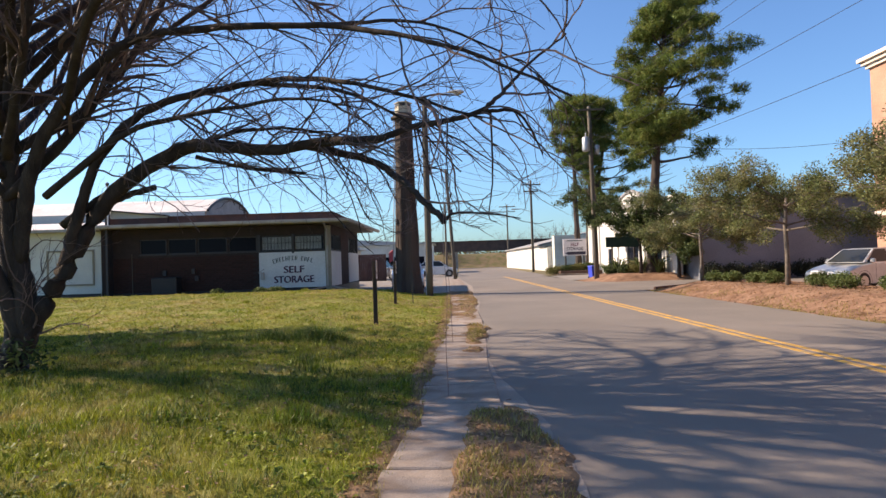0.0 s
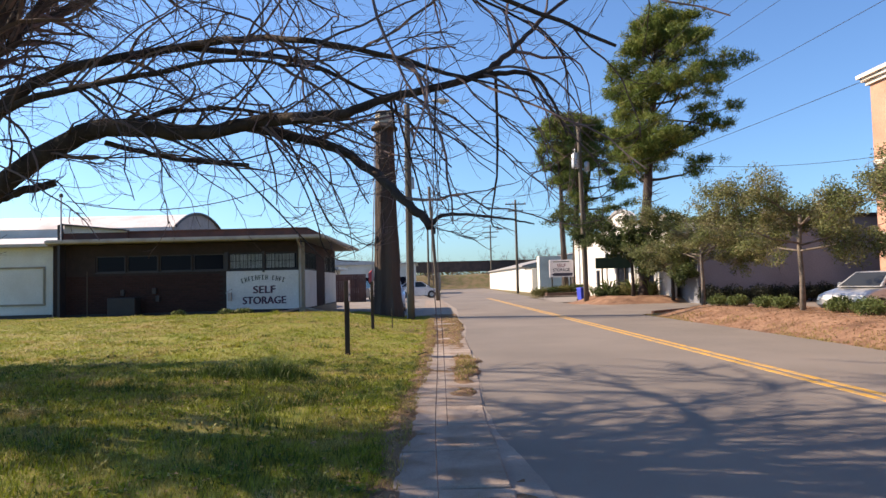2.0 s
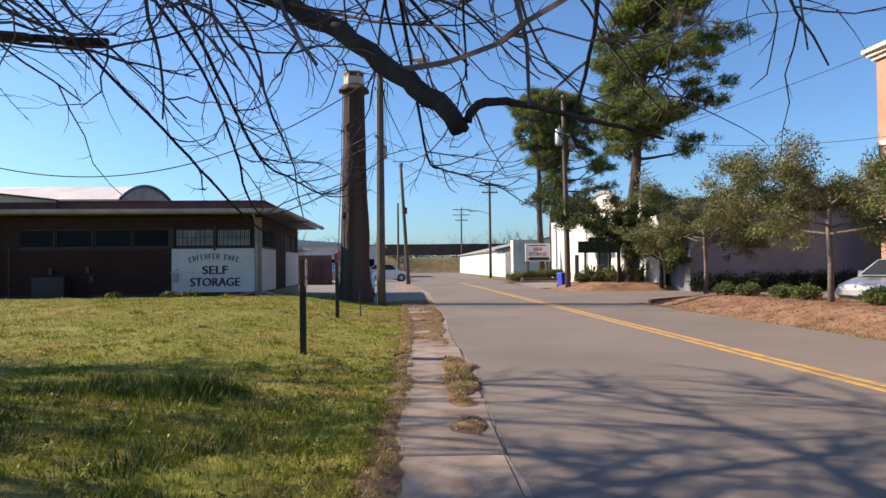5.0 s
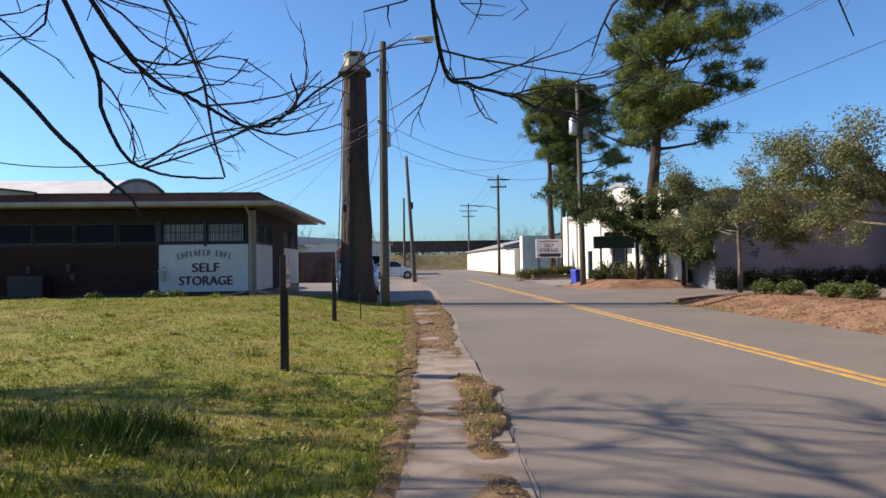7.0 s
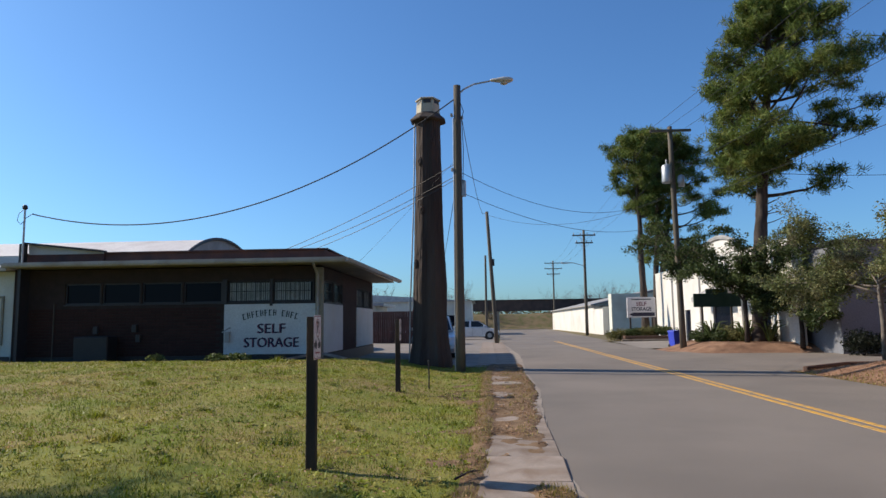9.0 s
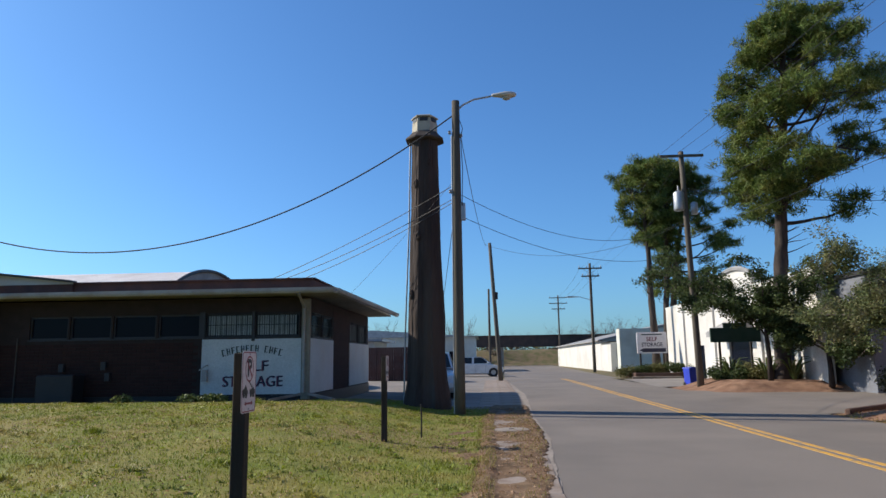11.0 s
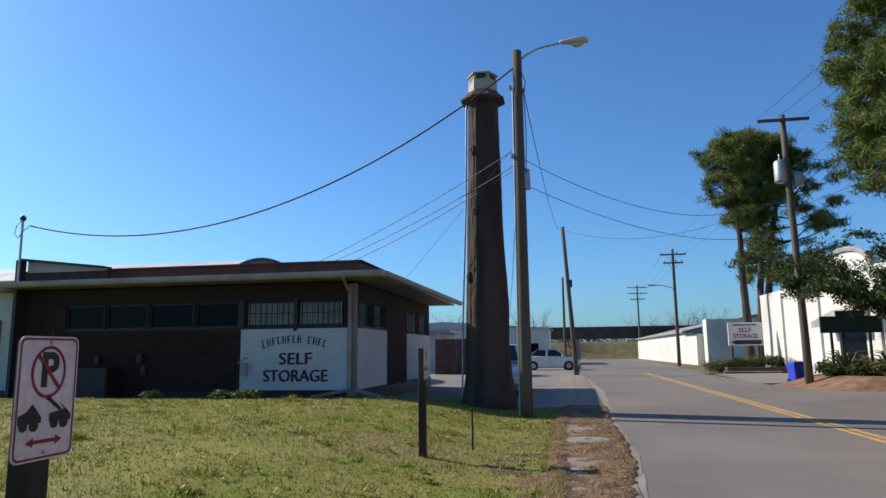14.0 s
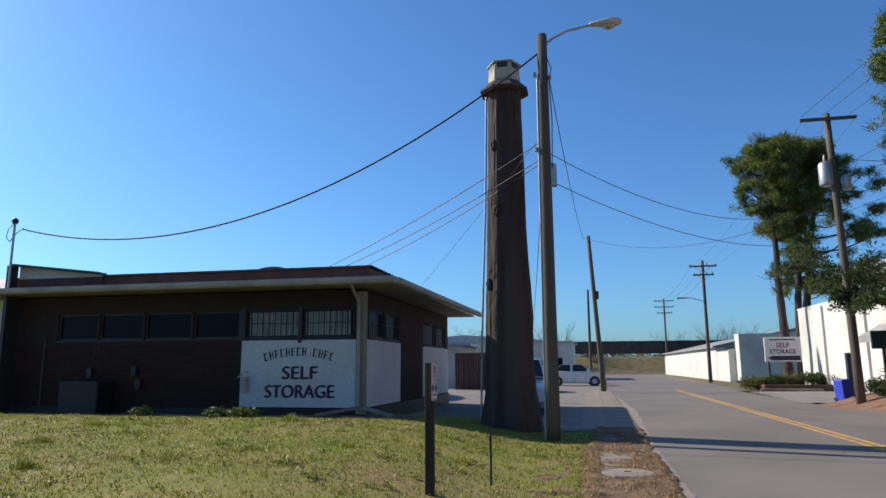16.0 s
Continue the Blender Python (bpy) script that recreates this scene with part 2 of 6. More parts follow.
# ---- mesh building ----
class Shape:
    """Vertices and faces of one mesh, gathered piece by piece."""
    def __init__(self):
        self.v, self.f = [], []

    def add(self, verts, faces):
        o = len(self.v)
        self.v += [tuple(p) for p in verts]
        self.f += [tuple(i + o for i in f) for f in faces]
        return self

    def box(self, x0, y0, z0, x1, y1, z1, m=None):
        p = [Vector((x, y, z)) for z in (z0, z1) for x, y in ((x0, y0), (x1, y0), (x1, y1), (x0, y1))]
        if m:
            p = [m @ q for q in p]
        return self.add(p, [(3, 2, 1, 0), (4, 5, 6, 7), (0, 1, 5, 4), (1, 2, 6, 5), (2, 3, 7, 6), (3, 0, 4, 7)])

    def chamfered(self, x0, y0, z0, x1, y1, z1, c=0.01, m=None):
        """A box whose upright edges and top rim are cut off."""
        def ring(a, z):
            return [(x0 + a, y0, z), (x1 - a, y0, z), (x1, y0 + a, z), (x1, y1 - a, z), (x1 - a, y1, z), (x0 + a, y1, z), (x0, y1 - a, z), (x0, y0 + a, z)]
        def small(z):
            return [(min(max(x, x0 + c), x1 - c), min(max(y, y0 + c), y1 - c), z) for x, y, z in ring(c * 1.6, z)]
        rings = [ring(c, z0), ring(c, z1 - c), small(z1)]
        p = [Vector(q) for r in rings for q in r]
        if m:
            p = [m @ q for q in p]
        f = [tuple(range(7, -1, -1)), tuple(range(16, 24))]
        for k in range(2):
            f += [(8 * k + i, 8 * k + (i + 1) % 8, 8 * k + 8 + (i + 1) % 8, 8 * k + 8 + i) for i in range(8)]
        return self.add(p, f)

    def tube(self, path, radii, sides=6, cap=True):
        """A tube along points, with a radius at each."""
        pts = [Vector(p) for p in path]
        rr = radii if isinstance(radii, (list, tuple)) else [radii] * len(pts)
        ref = Vector((0.31, 0.17, 0.93))
        verts = []
        for i, p in enumerate(pts):
            d = (pts[min(i + 1, len(pts) - 1)] - pts[max(i - 1, 0)])
            d = d.normalized() if d.length > 1e-9 else Vector((0, 0, 1))
            u = d.cross(ref if abs(d.dot(ref)) < 0.95 else Vector((1, 0, 0))).normalized()
            w = d.cross(u)
            for k in range(sides):
                a = 2 * math.pi * k / sides
                verts.append(p + (u * math.cos(a) + w * math.sin(a)) * rr[i])
        n = len(pts)
        faces = [(i * sides + k, i * sides + (k + 1) % sides, (i + 1) * sides + (k + 1) % sides, (i + 1) * sides + k) for i in range(n - 1) for k in range(sides)]
        if cap:
            faces += [tuple(range(sides - 1, -1, -1)), tuple(range((n - 1) * sides, n * sides))]
        return self.add(verts, faces)

    def lathe(self, profile, sides=16, centre=(0, 0, 0), turn=0.0, m=None):
        """Rings of (radius, height) about the upright axis."""
        cx, cy, cz = centre
        verts = [Vector((cx + r * math.cos(turn + 2 * math.pi * k / sides), cy + r * math.sin(turn + 2 * math.pi * k / sides), cz + z)) for r, z in profile for k in range(sides)]
        if m:
            verts = [m @ q for q in verts]
        n = len(profile)
        faces = [(i * sides + k, i * sides + (k + 1) % sides, (i + 1) * sides + (k + 1) % sides, (i + 1) * sides + k) for i in range(n - 1) for k in range(sides)]
        faces += [tuple(range(sides - 1, -1, -1)), tuple(range((n - 1) * sides, n * sides))]
        return self.add(verts, faces)

    def prism(self, outline, y0, y1, m=None):
        """An outline in x, z drawn out from y0 to y1."""
        k = len(outline)
        p = [Vector((x, y0, z)) for x, z in outline] + [Vector((x, y1, z)) for x, z in outline]
        if m:
            p = [m @ q for q in p]
        f = [tuple(range(k)), tuple(range(2 * k - 1, k - 1, -1))] + [(i, k + i, k + (i + 1) % k, (i + 1) % k) for i in range(k)]
        return self.add(p, f)

    def mesh(self, name, material, smooth=False):
        me = bpy.data.meshes.new(name)
        me.from_pydata(self.v, [], self.f)
        me.materials.append(material)
        if smooth:
            me.polygons.foreach_set("use_smooth", [True] * len(me.polygons))
        me.update()
        return me


def part(name, shape, material, parent=None, label="", smooth=False, at=None):
    me = shape if isinstance(shape, bpy.types.Mesh) else shape.mesh(name, material, smooth)
    ob = new(name, me)
    ob.parent = parent
    if at is not None:
        ob.matrix_basis = at
    return tagged(ob, label)


def thing(name, m, label, category, group="", kind=""):
    ob = new(name)
    ob.empty_display_size = 0.2
    ob.matrix_basis = m
    return tagged(ob, label, category, group, kind)


def solid(name, shape, material, label, category, kind="", group="", smooth=False):
    return tagged(part(name, shape, material, None, "", smooth), label, category, group, kind)


def letters(text, size, material, parent, at, extrude=0.002, heavy=0.0, name="lettering", squeeze=1.0):
    cu = bpy.data.curves.new(name, 'FONT')
    cu.body, cu.size, cu.extrude, cu.offset = text, size, extrude, heavy
    cu.align_x, cu.align_y = 'CENTER', 'CENTER'
    cu.resolution_u = 4
    cu.materials.append(material)
    ob = new(name, cu)
    ob.parent = parent
    ob.matrix_basis = at @ Matrix.Diagonal((squeeze, 1, 1, 1))
    return ob


def fbm(x, y, s=1.0, z=0.0):
    p = Vector((x * s, y * s, z))
    return noise.noise(p) * 0.6 + noise.noise(p * 2.1) * 0.3 + noise.noise(p * 4.3) * 0.15


def step(a, b, v):
    t = min(max((v - a) / (b - a), 0.0), 1.0)
    return t * t * (3 - 2 * t)


def leaf_cloud(shape, centres, count, spread, size, rng, flat=0.7, long=1.0):
    """Small leaf blades scattered round centres: (place, radii) each."""
    k = len(centres)
    idx = rng.integers(0, k, count)
    d = rng.normal(size=(count, 3))
    d /= np.linalg.norm(d, axis=1)[:, None]
    r = rng.random(count) ** (1 / 2.2)
    c = np.array([p for p, _ in centres])[idx]
    rad = np.array([q for _, q in centres])[idx]
    pos = c + d * rad * r[:, None] * spread
    u = rng.normal(size=(count, 3))
    u[:, 2] *= flat
    u /= np.linalg.norm(u, axis=1)[:, None]
    w = np.cross(u, rng.normal(size=(count, 3)))
    w /= np.linalg.norm(w, axis=1)[:, None]
    s = size * (0.6 + 0.8 * rng.random(count))[:, None]
    a, b = pos - u * s * long, pos + u * s * long
    m1, m2 = pos + w * s * 0.42, pos - w * s * 0.42
    verts = np.stack([a, m1, b, m2], 1).reshape(-1, 3)
    o = len(shape.v)
    shape.v += [tuple(p) for p in verts.tolist()]
    shape.f += [(o + 4 * i, o + 4 * i + 1, o + 4 * i + 2, o + 4 * i + 3) for i in range(count)]
    return shape


def grid(name, x0, x1, y0, y1, dx, dy, height, material, label, category):
    """A ground sheet with its height given at each place."""
    nx, ny = max(2, round((x1 - x0) / dx) + 1), max(2, round((y1 - y0) / dy) + 1)
    s = Shape()
    for j in range(ny):
        for i in range(nx):
            x, y = x0 + (x1 - x0) * i / (nx - 1), y0 + (y1 - y0) * j / (ny - 1)
            s.v.append((x, y, height(x, y)))
    s.f = [(j * nx + i, j * nx + i + 1, (j + 1) * nx + i + 1, (j + 1) * nx + i) for j in range(ny - 1) for i in range(nx - 1)]
    return solid(name, s, material, label, category, "structure", smooth=True)

# ---- ground, road, walk ----
def along(knots, y):
    """A value that goes in straight runs through (y, value) knots."""
    if y <= knots[0][0]:
        return knots[0][1]
    for (a, p), (b, q) in zip(knots, knots[1:]):
        if y <= b:
            return p + (q - p) * (y - a) / (b - a)
    return knots[-1][1]


def walk_left(y):
    return along(((2.0, -0.56), (4.5, -0.50), (6.5, -0.30), (10.5, -0.22), (13, -0.07), (16.7, 0.07), (22, 0.20), (29, 0.22), (34, 0.45)), y)


def road_edge(y):
    return along(((0.0, 0.84), (6.4, 0.92), (9.2, 0.66), (10.8, 0.64), (13, 0.78), (15.3, 1.0), (16.9, 0.84), (19, 0.92), (22, 1.1), (25, 1.30), (30, 1.34), (34, 1.45), (40, 1.7), (62, 1.35)), y)


def lawn_height(x, y):
    rise = (0.10 + 0.34 * step(10, 31, y)) * step(0.3, 4.5, -x)
    edge = step(0.0, 0.30, walk_left(y) - x + 0.12 * fbm(x, y, 1.3) + 0.05 * fbm(x, y, 4.1))
    rise *= 1 - 0.28 * step(30.3, 31.2, y) * step(-2.0, -4.0, x)
    return -0.03 + 0.045 * edge + rise + 0.035 * fbm(x, y, 0.5) * edge + 0.022 * fbm(x, y, 2.2) * edge


def mulch_height(x, y):
    up = step(8.85 + 0.15 * fbm(x, y, 0.7), 11.0, x)
    return -0.03 + 0.43 * up * step(31.2, 28.6, y + 0.4 * (x - 10)) + 0.02 * fbm(x, y, 1.5)


solid("ground", Shape().add([(-900, -900, -0.09), (900, -900, -0.09), (900, 900, -0.09), (-900, 900, -0.09)], [(0, 1, 2, 3)]), FAR_GROUND, "flat dry winter ground out to the horizon", "ground", "structure")
grid("lawn", -34, 0.7, -12, 33.6, 0.16, 0.2, lawn_height, LAWN, "rough green lawn with worn dry patches", "lawn")
grid("mulch_bed", 8.8, 13.2, -14, 31.2, 0.2, 0.35, mulch_height, MULCH, "raised roadside bed covered in pine straw", "bed")


def ragged(left, right, y0, y1, z, wobble_left, wobble_right, cuts, seed):
    """A flat sheet along y between two lines, its edges uneven."""
    s = Shape()
    for j in range(cuts + 1):
        y = y0 + (y1 - y0) * j / cuts
        w = 0.6 * fbm(seed + 9, y, 0.37) + 0.5 * fbm(seed + 5, y, 1.5) + 0.25 * fbm(seed + 2, y, 5.1)
        s.v += [(left(y) + wobble_left * fbm(seed, y, 0.9), y, z), (right(y) + wobble_right * w, y, z)]
    s.f = [(2 * j, 2 * j + 1, 2 * j + 3, 2 * j + 2) for j in range(cuts)]
    return s


road = solid("road", ragged(lambda y: road_edge(y) - 0.1, lambda y: 8.98, -25, 62, 0.0, 0.05, 0.12, 600, 3.3), ASPHALT, "worn grey asphalt street with crumbled edges", "road", "structure")
far_road = solid("road_far", Shape().add([(1.3, 62, 0.0), (9.6, 62, 0.0), (13.2, 160, 0.0), (3.6, 160, 0.0)], [(0, 1, 2, 3)]), ASPHALT, "grey asphalt street running on towards a bridge", "road", "structure")
solid("gutter", ragged(lambda y: road_edge(y) - 0.32, lambda y: road_edge(y) + 0.02, -25, 60, 0.006, 0.05, 0.11, 1400, 7.1), GUTTER, "pale broken concrete edge beside the road", "gutter", "structure")
for i, x in enumerate((5.47, 5.70)):
    s = Shape()
    s.box(x - 0.055, -25, 0.0, x + 0.055, 62, 0.005)
    solid("road_line", s, YELLOW, "worn yellow line along the middle of the road", "road line", "structure", "double centre line")
solid("driveway", Shape().add([(8.7, 30.2, 0.004), (14, 30.9, 0.03), (26, 31, 0.05), (26, 39.5, 0.05), (14, 39.8, 0.04), (8.9, 43.0, 0.004)], [(0, 1, 2, 3, 4, 5)]), ASPHALT, "asphalt driveway opening onto the street", "driveway", "structure")
solid("driveway_far", Shape().add([(8.8, 47.0, 0.004), (24, 49, 0.05), (24, 60, 0.05), (9.4, 59.5, 0.004)], [(0, 1, 2, 3)]), PAVED, "pale driveway beside the planted bed", "driveway", "structure")
solid("parking_lot", Shape().add([(13.1, -14, 0.02), (45, -14, 0.02), (45, 30.4, 0.02), (13.1, 30.4, 0.02)], [(0, 1, 2, 3)]), ASPHALT, "asphalt car park behind the mulch bed", "parking lot", "structure")
solid("side_yard", Shape().add([(-7.0, 33.0, 0.10), (0.3, 33.0, 0.012), (0.95, 60, 0.008), (2.0, 96, 0.008), (-24, 96, 0.12), (-24, 46, 0.12), (-7.0, 45, 0.12)], [(0, 1, 2, 3, 4, 5, 6)]), PAVED, "pale concrete yard beside the storage building", "yard", "structure")
grid("pine_island", 9.0, 15.2, 39.0, 48.2, 0.25, 0.25, lambda x, y: -0.06 + 0.5 * step(9.2, 11.4, x) * step(39.6, 41.6, y - 0.12 * (15 - x)) * step(48.2, 46.6, y) + 0.03 * fbm(x, y, 1.2), MULCH, "low mound of pine straw under the tall pine", "bed")
grid("right_verge", 8.9, 14.5, 60.5, 132, 0.8, 1.5, lambda x, y: -0.03 + 0.06 * step(9.0 + 0.04 * (y - 60), 10.2 + 0.04 * (y - 60), x), SOIL, "strip of dry grass beside the warehouse", "verge")

grid("bare_soil", -16.3, -4.0, 30.75, 32.7, 0.2, 0.2, lambda x, y: 0.012 + lawn_height(x, y), SOIL, "bare shaded soil strip along the brick wall", "soil")

# brown litter that lies over the walk, open where the slabs show
def strip_here(y):
    """How far the verge between walk and road is grown over."""
    return max(step(7.3, 6.7, y), step(12.2, 12.8, y) * step(16.3, 15.8, y))


def litter_height(x, y):
    wl, re = walk_left(y), road_edge(y)
    n = 0.8 * fbm(x, y, 0.9, 4.0) + 0.6 * fbm(x, y, 3.0, 8.0)
    strip = 0.95 * strip_here(y) * step(0.42, 0.60, x - wl + 0.10 * fbm(x, y, 1.7, 2.0) + 0.06 * fbm(x, y, 5.0))
    left = 0.62 * step(0.10, -0.06, x - wl + 0.1 * fbm(x, y, 2.0, 6.0)) * step(-0.30, -0.10, x - wl)
    far = (0.34 + 0.28 * step(19.5, 21.5, y)) * step(17.3, 18.4, y) * step(-0.25, 0.0, x - wl) + 0.12 * step(0.3, 0.8, x - wl) * step(17, 18, y)
    patch = 0.7 * math.exp(-((x - 0.52) / 0.16) ** 2 - ((y - 11.5) / 0.35) ** 2)
    out = 1.5 * step(-0.13, 0.02, x - re + 0.16 * fbm(3.0, y, 0.9) + 0.12 * fbm(x, y, 2.6))
    return 0.02 + 0.05 * min(max(n + strip + left + far + patch - out - 0.36, -1), 0.7)


grid("leaf_litter_layer", -1.1, 1.65, 1.5, 34.0, 0.05, 0.06, litter_height, LITTER, "dead leaves and soil over the broken sidewalk", "leaf litter")

walk_base = thing("sidewalk", pose(0, 0, 0), "old narrow concrete sidewalk half buried in leaves", "sidewalk", kind="structure")
rs = random.Random(4)
y = -3.0
while y < 33.5:
    n = 1.15 + rs.uniform(-0.05, 0.05)
    mid = walk_left(y + n / 2) + 0.41
    sl = Shape().chamfered(-0.45, -n / 2 + 0.008, -0.08, 0.45, n / 2 - 0.008, 0.022, 0.014)
    tilt = math.degrees(math.atan2(walk_left(y) - walk_left(y + n), n))
    part("slab", sl, CONCRETE, walk_base, at=pose(mid, y + n / 2, rs.uniform(-0.008, 0.006), rs.uniform(-0.7, 0.7), rs.uniform(-0.8, 0.8), tilt + rs.uniform(-1.2, 1.2)))
    y += n
y = 33.6
while y < 60:
    sl = Shape().chamfered(-0.75, -0.74, -0.08, 0.75, 0.74, 0.03, 0.012)
    part("slab", sl, CONCRETE, walk_base, at=pose(0.55 + 0.006 * (y - 33), y + 0.75, 0, 0, 0, rs.uniform(-0.4, 0.4)))
    y += 1.5
hatch = thing("utility_cover", pose(0.62, 26.4, 0.05), "pale concrete utility cover set among brown leaves", "utility cover")
part("lid", Shape().lathe([(0.40, -0.06), (0.40, 0.0), (0.37, 0.01), (0.02, 0.012)], 9), GUTTER, hatch)
part("lifting_ring", Shape().tube([(-0.05, 0, 0.014), (0, 0.04, 0.016), (0.05, 0, 0.014)], 0.008, 5), IRON, hatch)
for x0, y0, x1, y1 in ((9.35, 29.9, 11.6, 31.9), (11.6, 31.9, 13.6, 31.9), (10.2, 60.2, 13.6, 60.0)):
    d = Vector((x1 - x0, y1 - y0, 0))
    kb = Shape().chamfered(0, -0.08, -0.1, d.length, 0.08, 0.15, 0.03)
    ob = solid("kerb", kb, TIMBER if y0 < 40 else CONCRETE, "low kerb edging the planted bed", "kerb", "structure")
    ob.matrix_basis = pose(x0, y0, 0, 0, 0, math.degrees(math.atan2(d.y, d.x)))

# ---- storage building ----
FX0, FX1, FY, SY, BZ = -16.35, -5.5, 32.65, 43.3, 0.38
EAVE = 3.62
store = thing("storage_building", pose(0, 0, 0), "low dark brick storage building with a wide overhanging flat roof", "building", kind="structure")
WIN = (2.34, 3.08)
# front wall: brick below and above the window band, openings through it
def wall_pieces(shape, a0, a1, t0, t1, z0, z1, openings, along_x=True):
    """A wall with real openings (a, b, low, high), cut into boxes."""
    cuts = sorted({a0, a1, *[o[0] for o in openings], *[o[1] for o in openings]})
    for p, q in zip(cuts, cuts[1:]):
        holes = [o for o in openings if o[0] <= p + 1e-6 and o[1] >= q - 1e-6]
        spans = [(z0, z1)]
        for o in holes:
            spans = [s for u, v in spans for s in ((u, min(v, o[2])), (max(u, o[3]), v)) if s[1] - s[0] > 1e-4]
        for u, v in spans:
            if along_x:
                shape.box(p, t0, u, q, t1, v)
            else:
                shape.box(t0, p, u, t1, q, v)
    return shape


front_open = [(-14.75, -13.45, *WIN), (-13.38, -12.0, *WIN), (-11.93, -10.5, *WIN), (-10.43, -9.05, *WIN), (-8.85, -7.32, *WIN), (-7.24, -5.8, *WIN)]
part("front_wall", wall_pieces(Shape(), FX0, FX1, FY, FY + 0.25, BZ - 0.3, EAVE - 0.05, front_open), MORTAR, store)
side_open = [(33.0, 34.4, *WIN), (34.5, 35.9, *WIN), (39.1, 40.9, 2.3, 3.08), (41.0, 42.7, 2.3, 3.08)]
part("side_wall", wall_pieces(Shape(), FY + 0.25, SY, FX1 - 0.25, FX1, BZ - 0.3, EAVE - 0.05, side_open, False), MORTAR, store)
part("back_wall", Shape().box(FX0, SY - 0.25, BZ - 0.3, FX1 - 0.25, SY, EAVE - 0.05), MORTAR, store)
part("end_wall", Shape().box(FX0, FY + 0.25, BZ - 0.3, FX0 + 0.25, SY - 0.25, EAVE - 0.05), MORTAR, store)
part("plinth", Shape().box(FX0 + 0.02, FY - 0.05, BZ - 0.35, FX1 + 0.05, FY - 0.003, BZ + 0.12).box(FX1 + 0.003, FY - 0.003, BZ - 0.35, FX1 + 0.05, SY, BZ + 0.12), IRON, store)
# white panels
panel = part("sign_panel", Shape().box(-8.94, FY - 0.035, BZ + 0.16, -5.72, FY - 0.002, 2.27), WHITE_WALL, store, "white painted panel with lettering")
part("side_panel", Shape().box(FX1 + 0.002, FY + 0.05, BZ + 0.16, FX1 + 0.035, 35.98, 2.27), WHITE_WALL, store, "white painted panel")
part("side_panel", Shape().box(FX1 + 0.002, 38.9, BZ + 0.16, FX1 + 0.035, SY - 0.1, 2.25), WHITE_WALL, store, "white painted panel")
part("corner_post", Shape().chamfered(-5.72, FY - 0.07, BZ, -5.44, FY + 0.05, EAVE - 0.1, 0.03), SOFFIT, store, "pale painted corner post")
# windows
def window(x0, x1, z0, z1, blinds, bars, at):
    w = part("window", Shape().box(x0, 0.10, z0, x1, 0.112, z1), PANE, store, at=at)
    fr = Shape()
    for a, b, c, d in ((x0, x0 + 0.05, z0, z1), (x1 - 0.05, x1, z0, z1), (x0 + 0.05, x1 - 0.05, z0, z0 + 0.05), (x0 + 0.05, x1 - 0.05, z1 - 0.05, z1)):
        fr.box(a, 0.05, c, b, 0.098, d)
    part("frame", fr, DARK_TRIM, w)
    part("sill", Shape().box(x0 - 0.03, -0.03, z0 - 0.05, x1 + 0.03, 0.05, z0 - 0.003), DARK_TRIM, w)
    if blinds:
        bl = Shape()
        n = int((x1 - x0 - 0.1) / 0.075)
        for k in range(n):
            xx = x0 + 0.06 + 0.075 * k
            bl.box(xx, 0.084, z0 + 0.06, xx + 0.058, 0.096, z1 - 0.06)
        part("blinds", bl, BLIND, w, "white vertical blinds")
    if bars:
        br = Shape()
        n = int((x1 - x0) / 0.16)
        for k in range(n + 1):
            xx = x0 + (x1 - x0) * k / n
            br.box(xx - 0.009, -0.045, z0 - 0.02, xx + 0.009, -0.027, z1 + 0.02)
        for zz in (z0 - 0.02, (z0 + z1) / 2, z1 + 0.005):
            br.box(x0 - 0.02, -0.027, zz, x1 + 0.02, -0.018, zz + 0.02)
        part("window_bars", br, IRON, w, "black iron window bars")
    return w


for k, (a, b, lo, hi) in enumerate(front_open):
    window(a, b, lo, hi, k >= 4, k >= 4, pose(0, FY, 0))
for k, (a, b, lo, hi) in enumerate(side_open):
    window(a, b, lo, hi, k >= 2, True, pose(FX1, 0, 0, 0, 0, 90))
part("frame_strip", Shape().box(-9.03, FY - 0.05, 2.29, -8.87, FY - 0.001, 3.14).box(-7.33, FY - 0.06, 2.2, -7.23, FY - 0.001, 3.14), DARK_TRIM, store)
# roof: soffit slab, gutter, set-back fascia
EX1, EY0 = -4.5, 31.85
part("soffit", Shape().box(FX0 - 0.15, EY0 + 0.02, EAVE, EX1 - 0.02, SY + 0.9, EAVE + 0.05), SOFFIT, store, "dark cream soffit")
part("roof_slab", Shape().box(FX0 - 0.15, EY0 + 0.05, EAVE + 0.054, EX1 - 0.05, SY + 0.85, EAVE + 0.17), ROOF_TOP, store)
gut = [(0.0, 0.0), (-0.10, 0.02), (-0.13, 0.08), (-0.13, 0.15), (-0.11, 0.15), (-0.09, 0.07), (0.0, 0.06), (0.0, 0.19), (0.03, 0.19), (0.03, 0.0)]
def gutter_run(x0, y0, x1, y1):
    d = Vector((x1 - x0, y1 - y0, 0))
    s = Shape()
    ax = d.normalized()
    out = Vector((ax.y, -ax.x, 0))
    k = len(gut)
    s.v = [tuple(Vector((px, py, EAVE - 0.01)) - out * g + Vector((0, 0, h))) for px, py in ((x0, y0), (x1, y1)) for g, h in gut]
    s.f = [(i, (i + 1) % k, k + (i + 1) % k, k + i) for i in range(k)] + [tuple(range(k - 1, -1, -1)), tuple(range(k, 2 * k))]
    return s


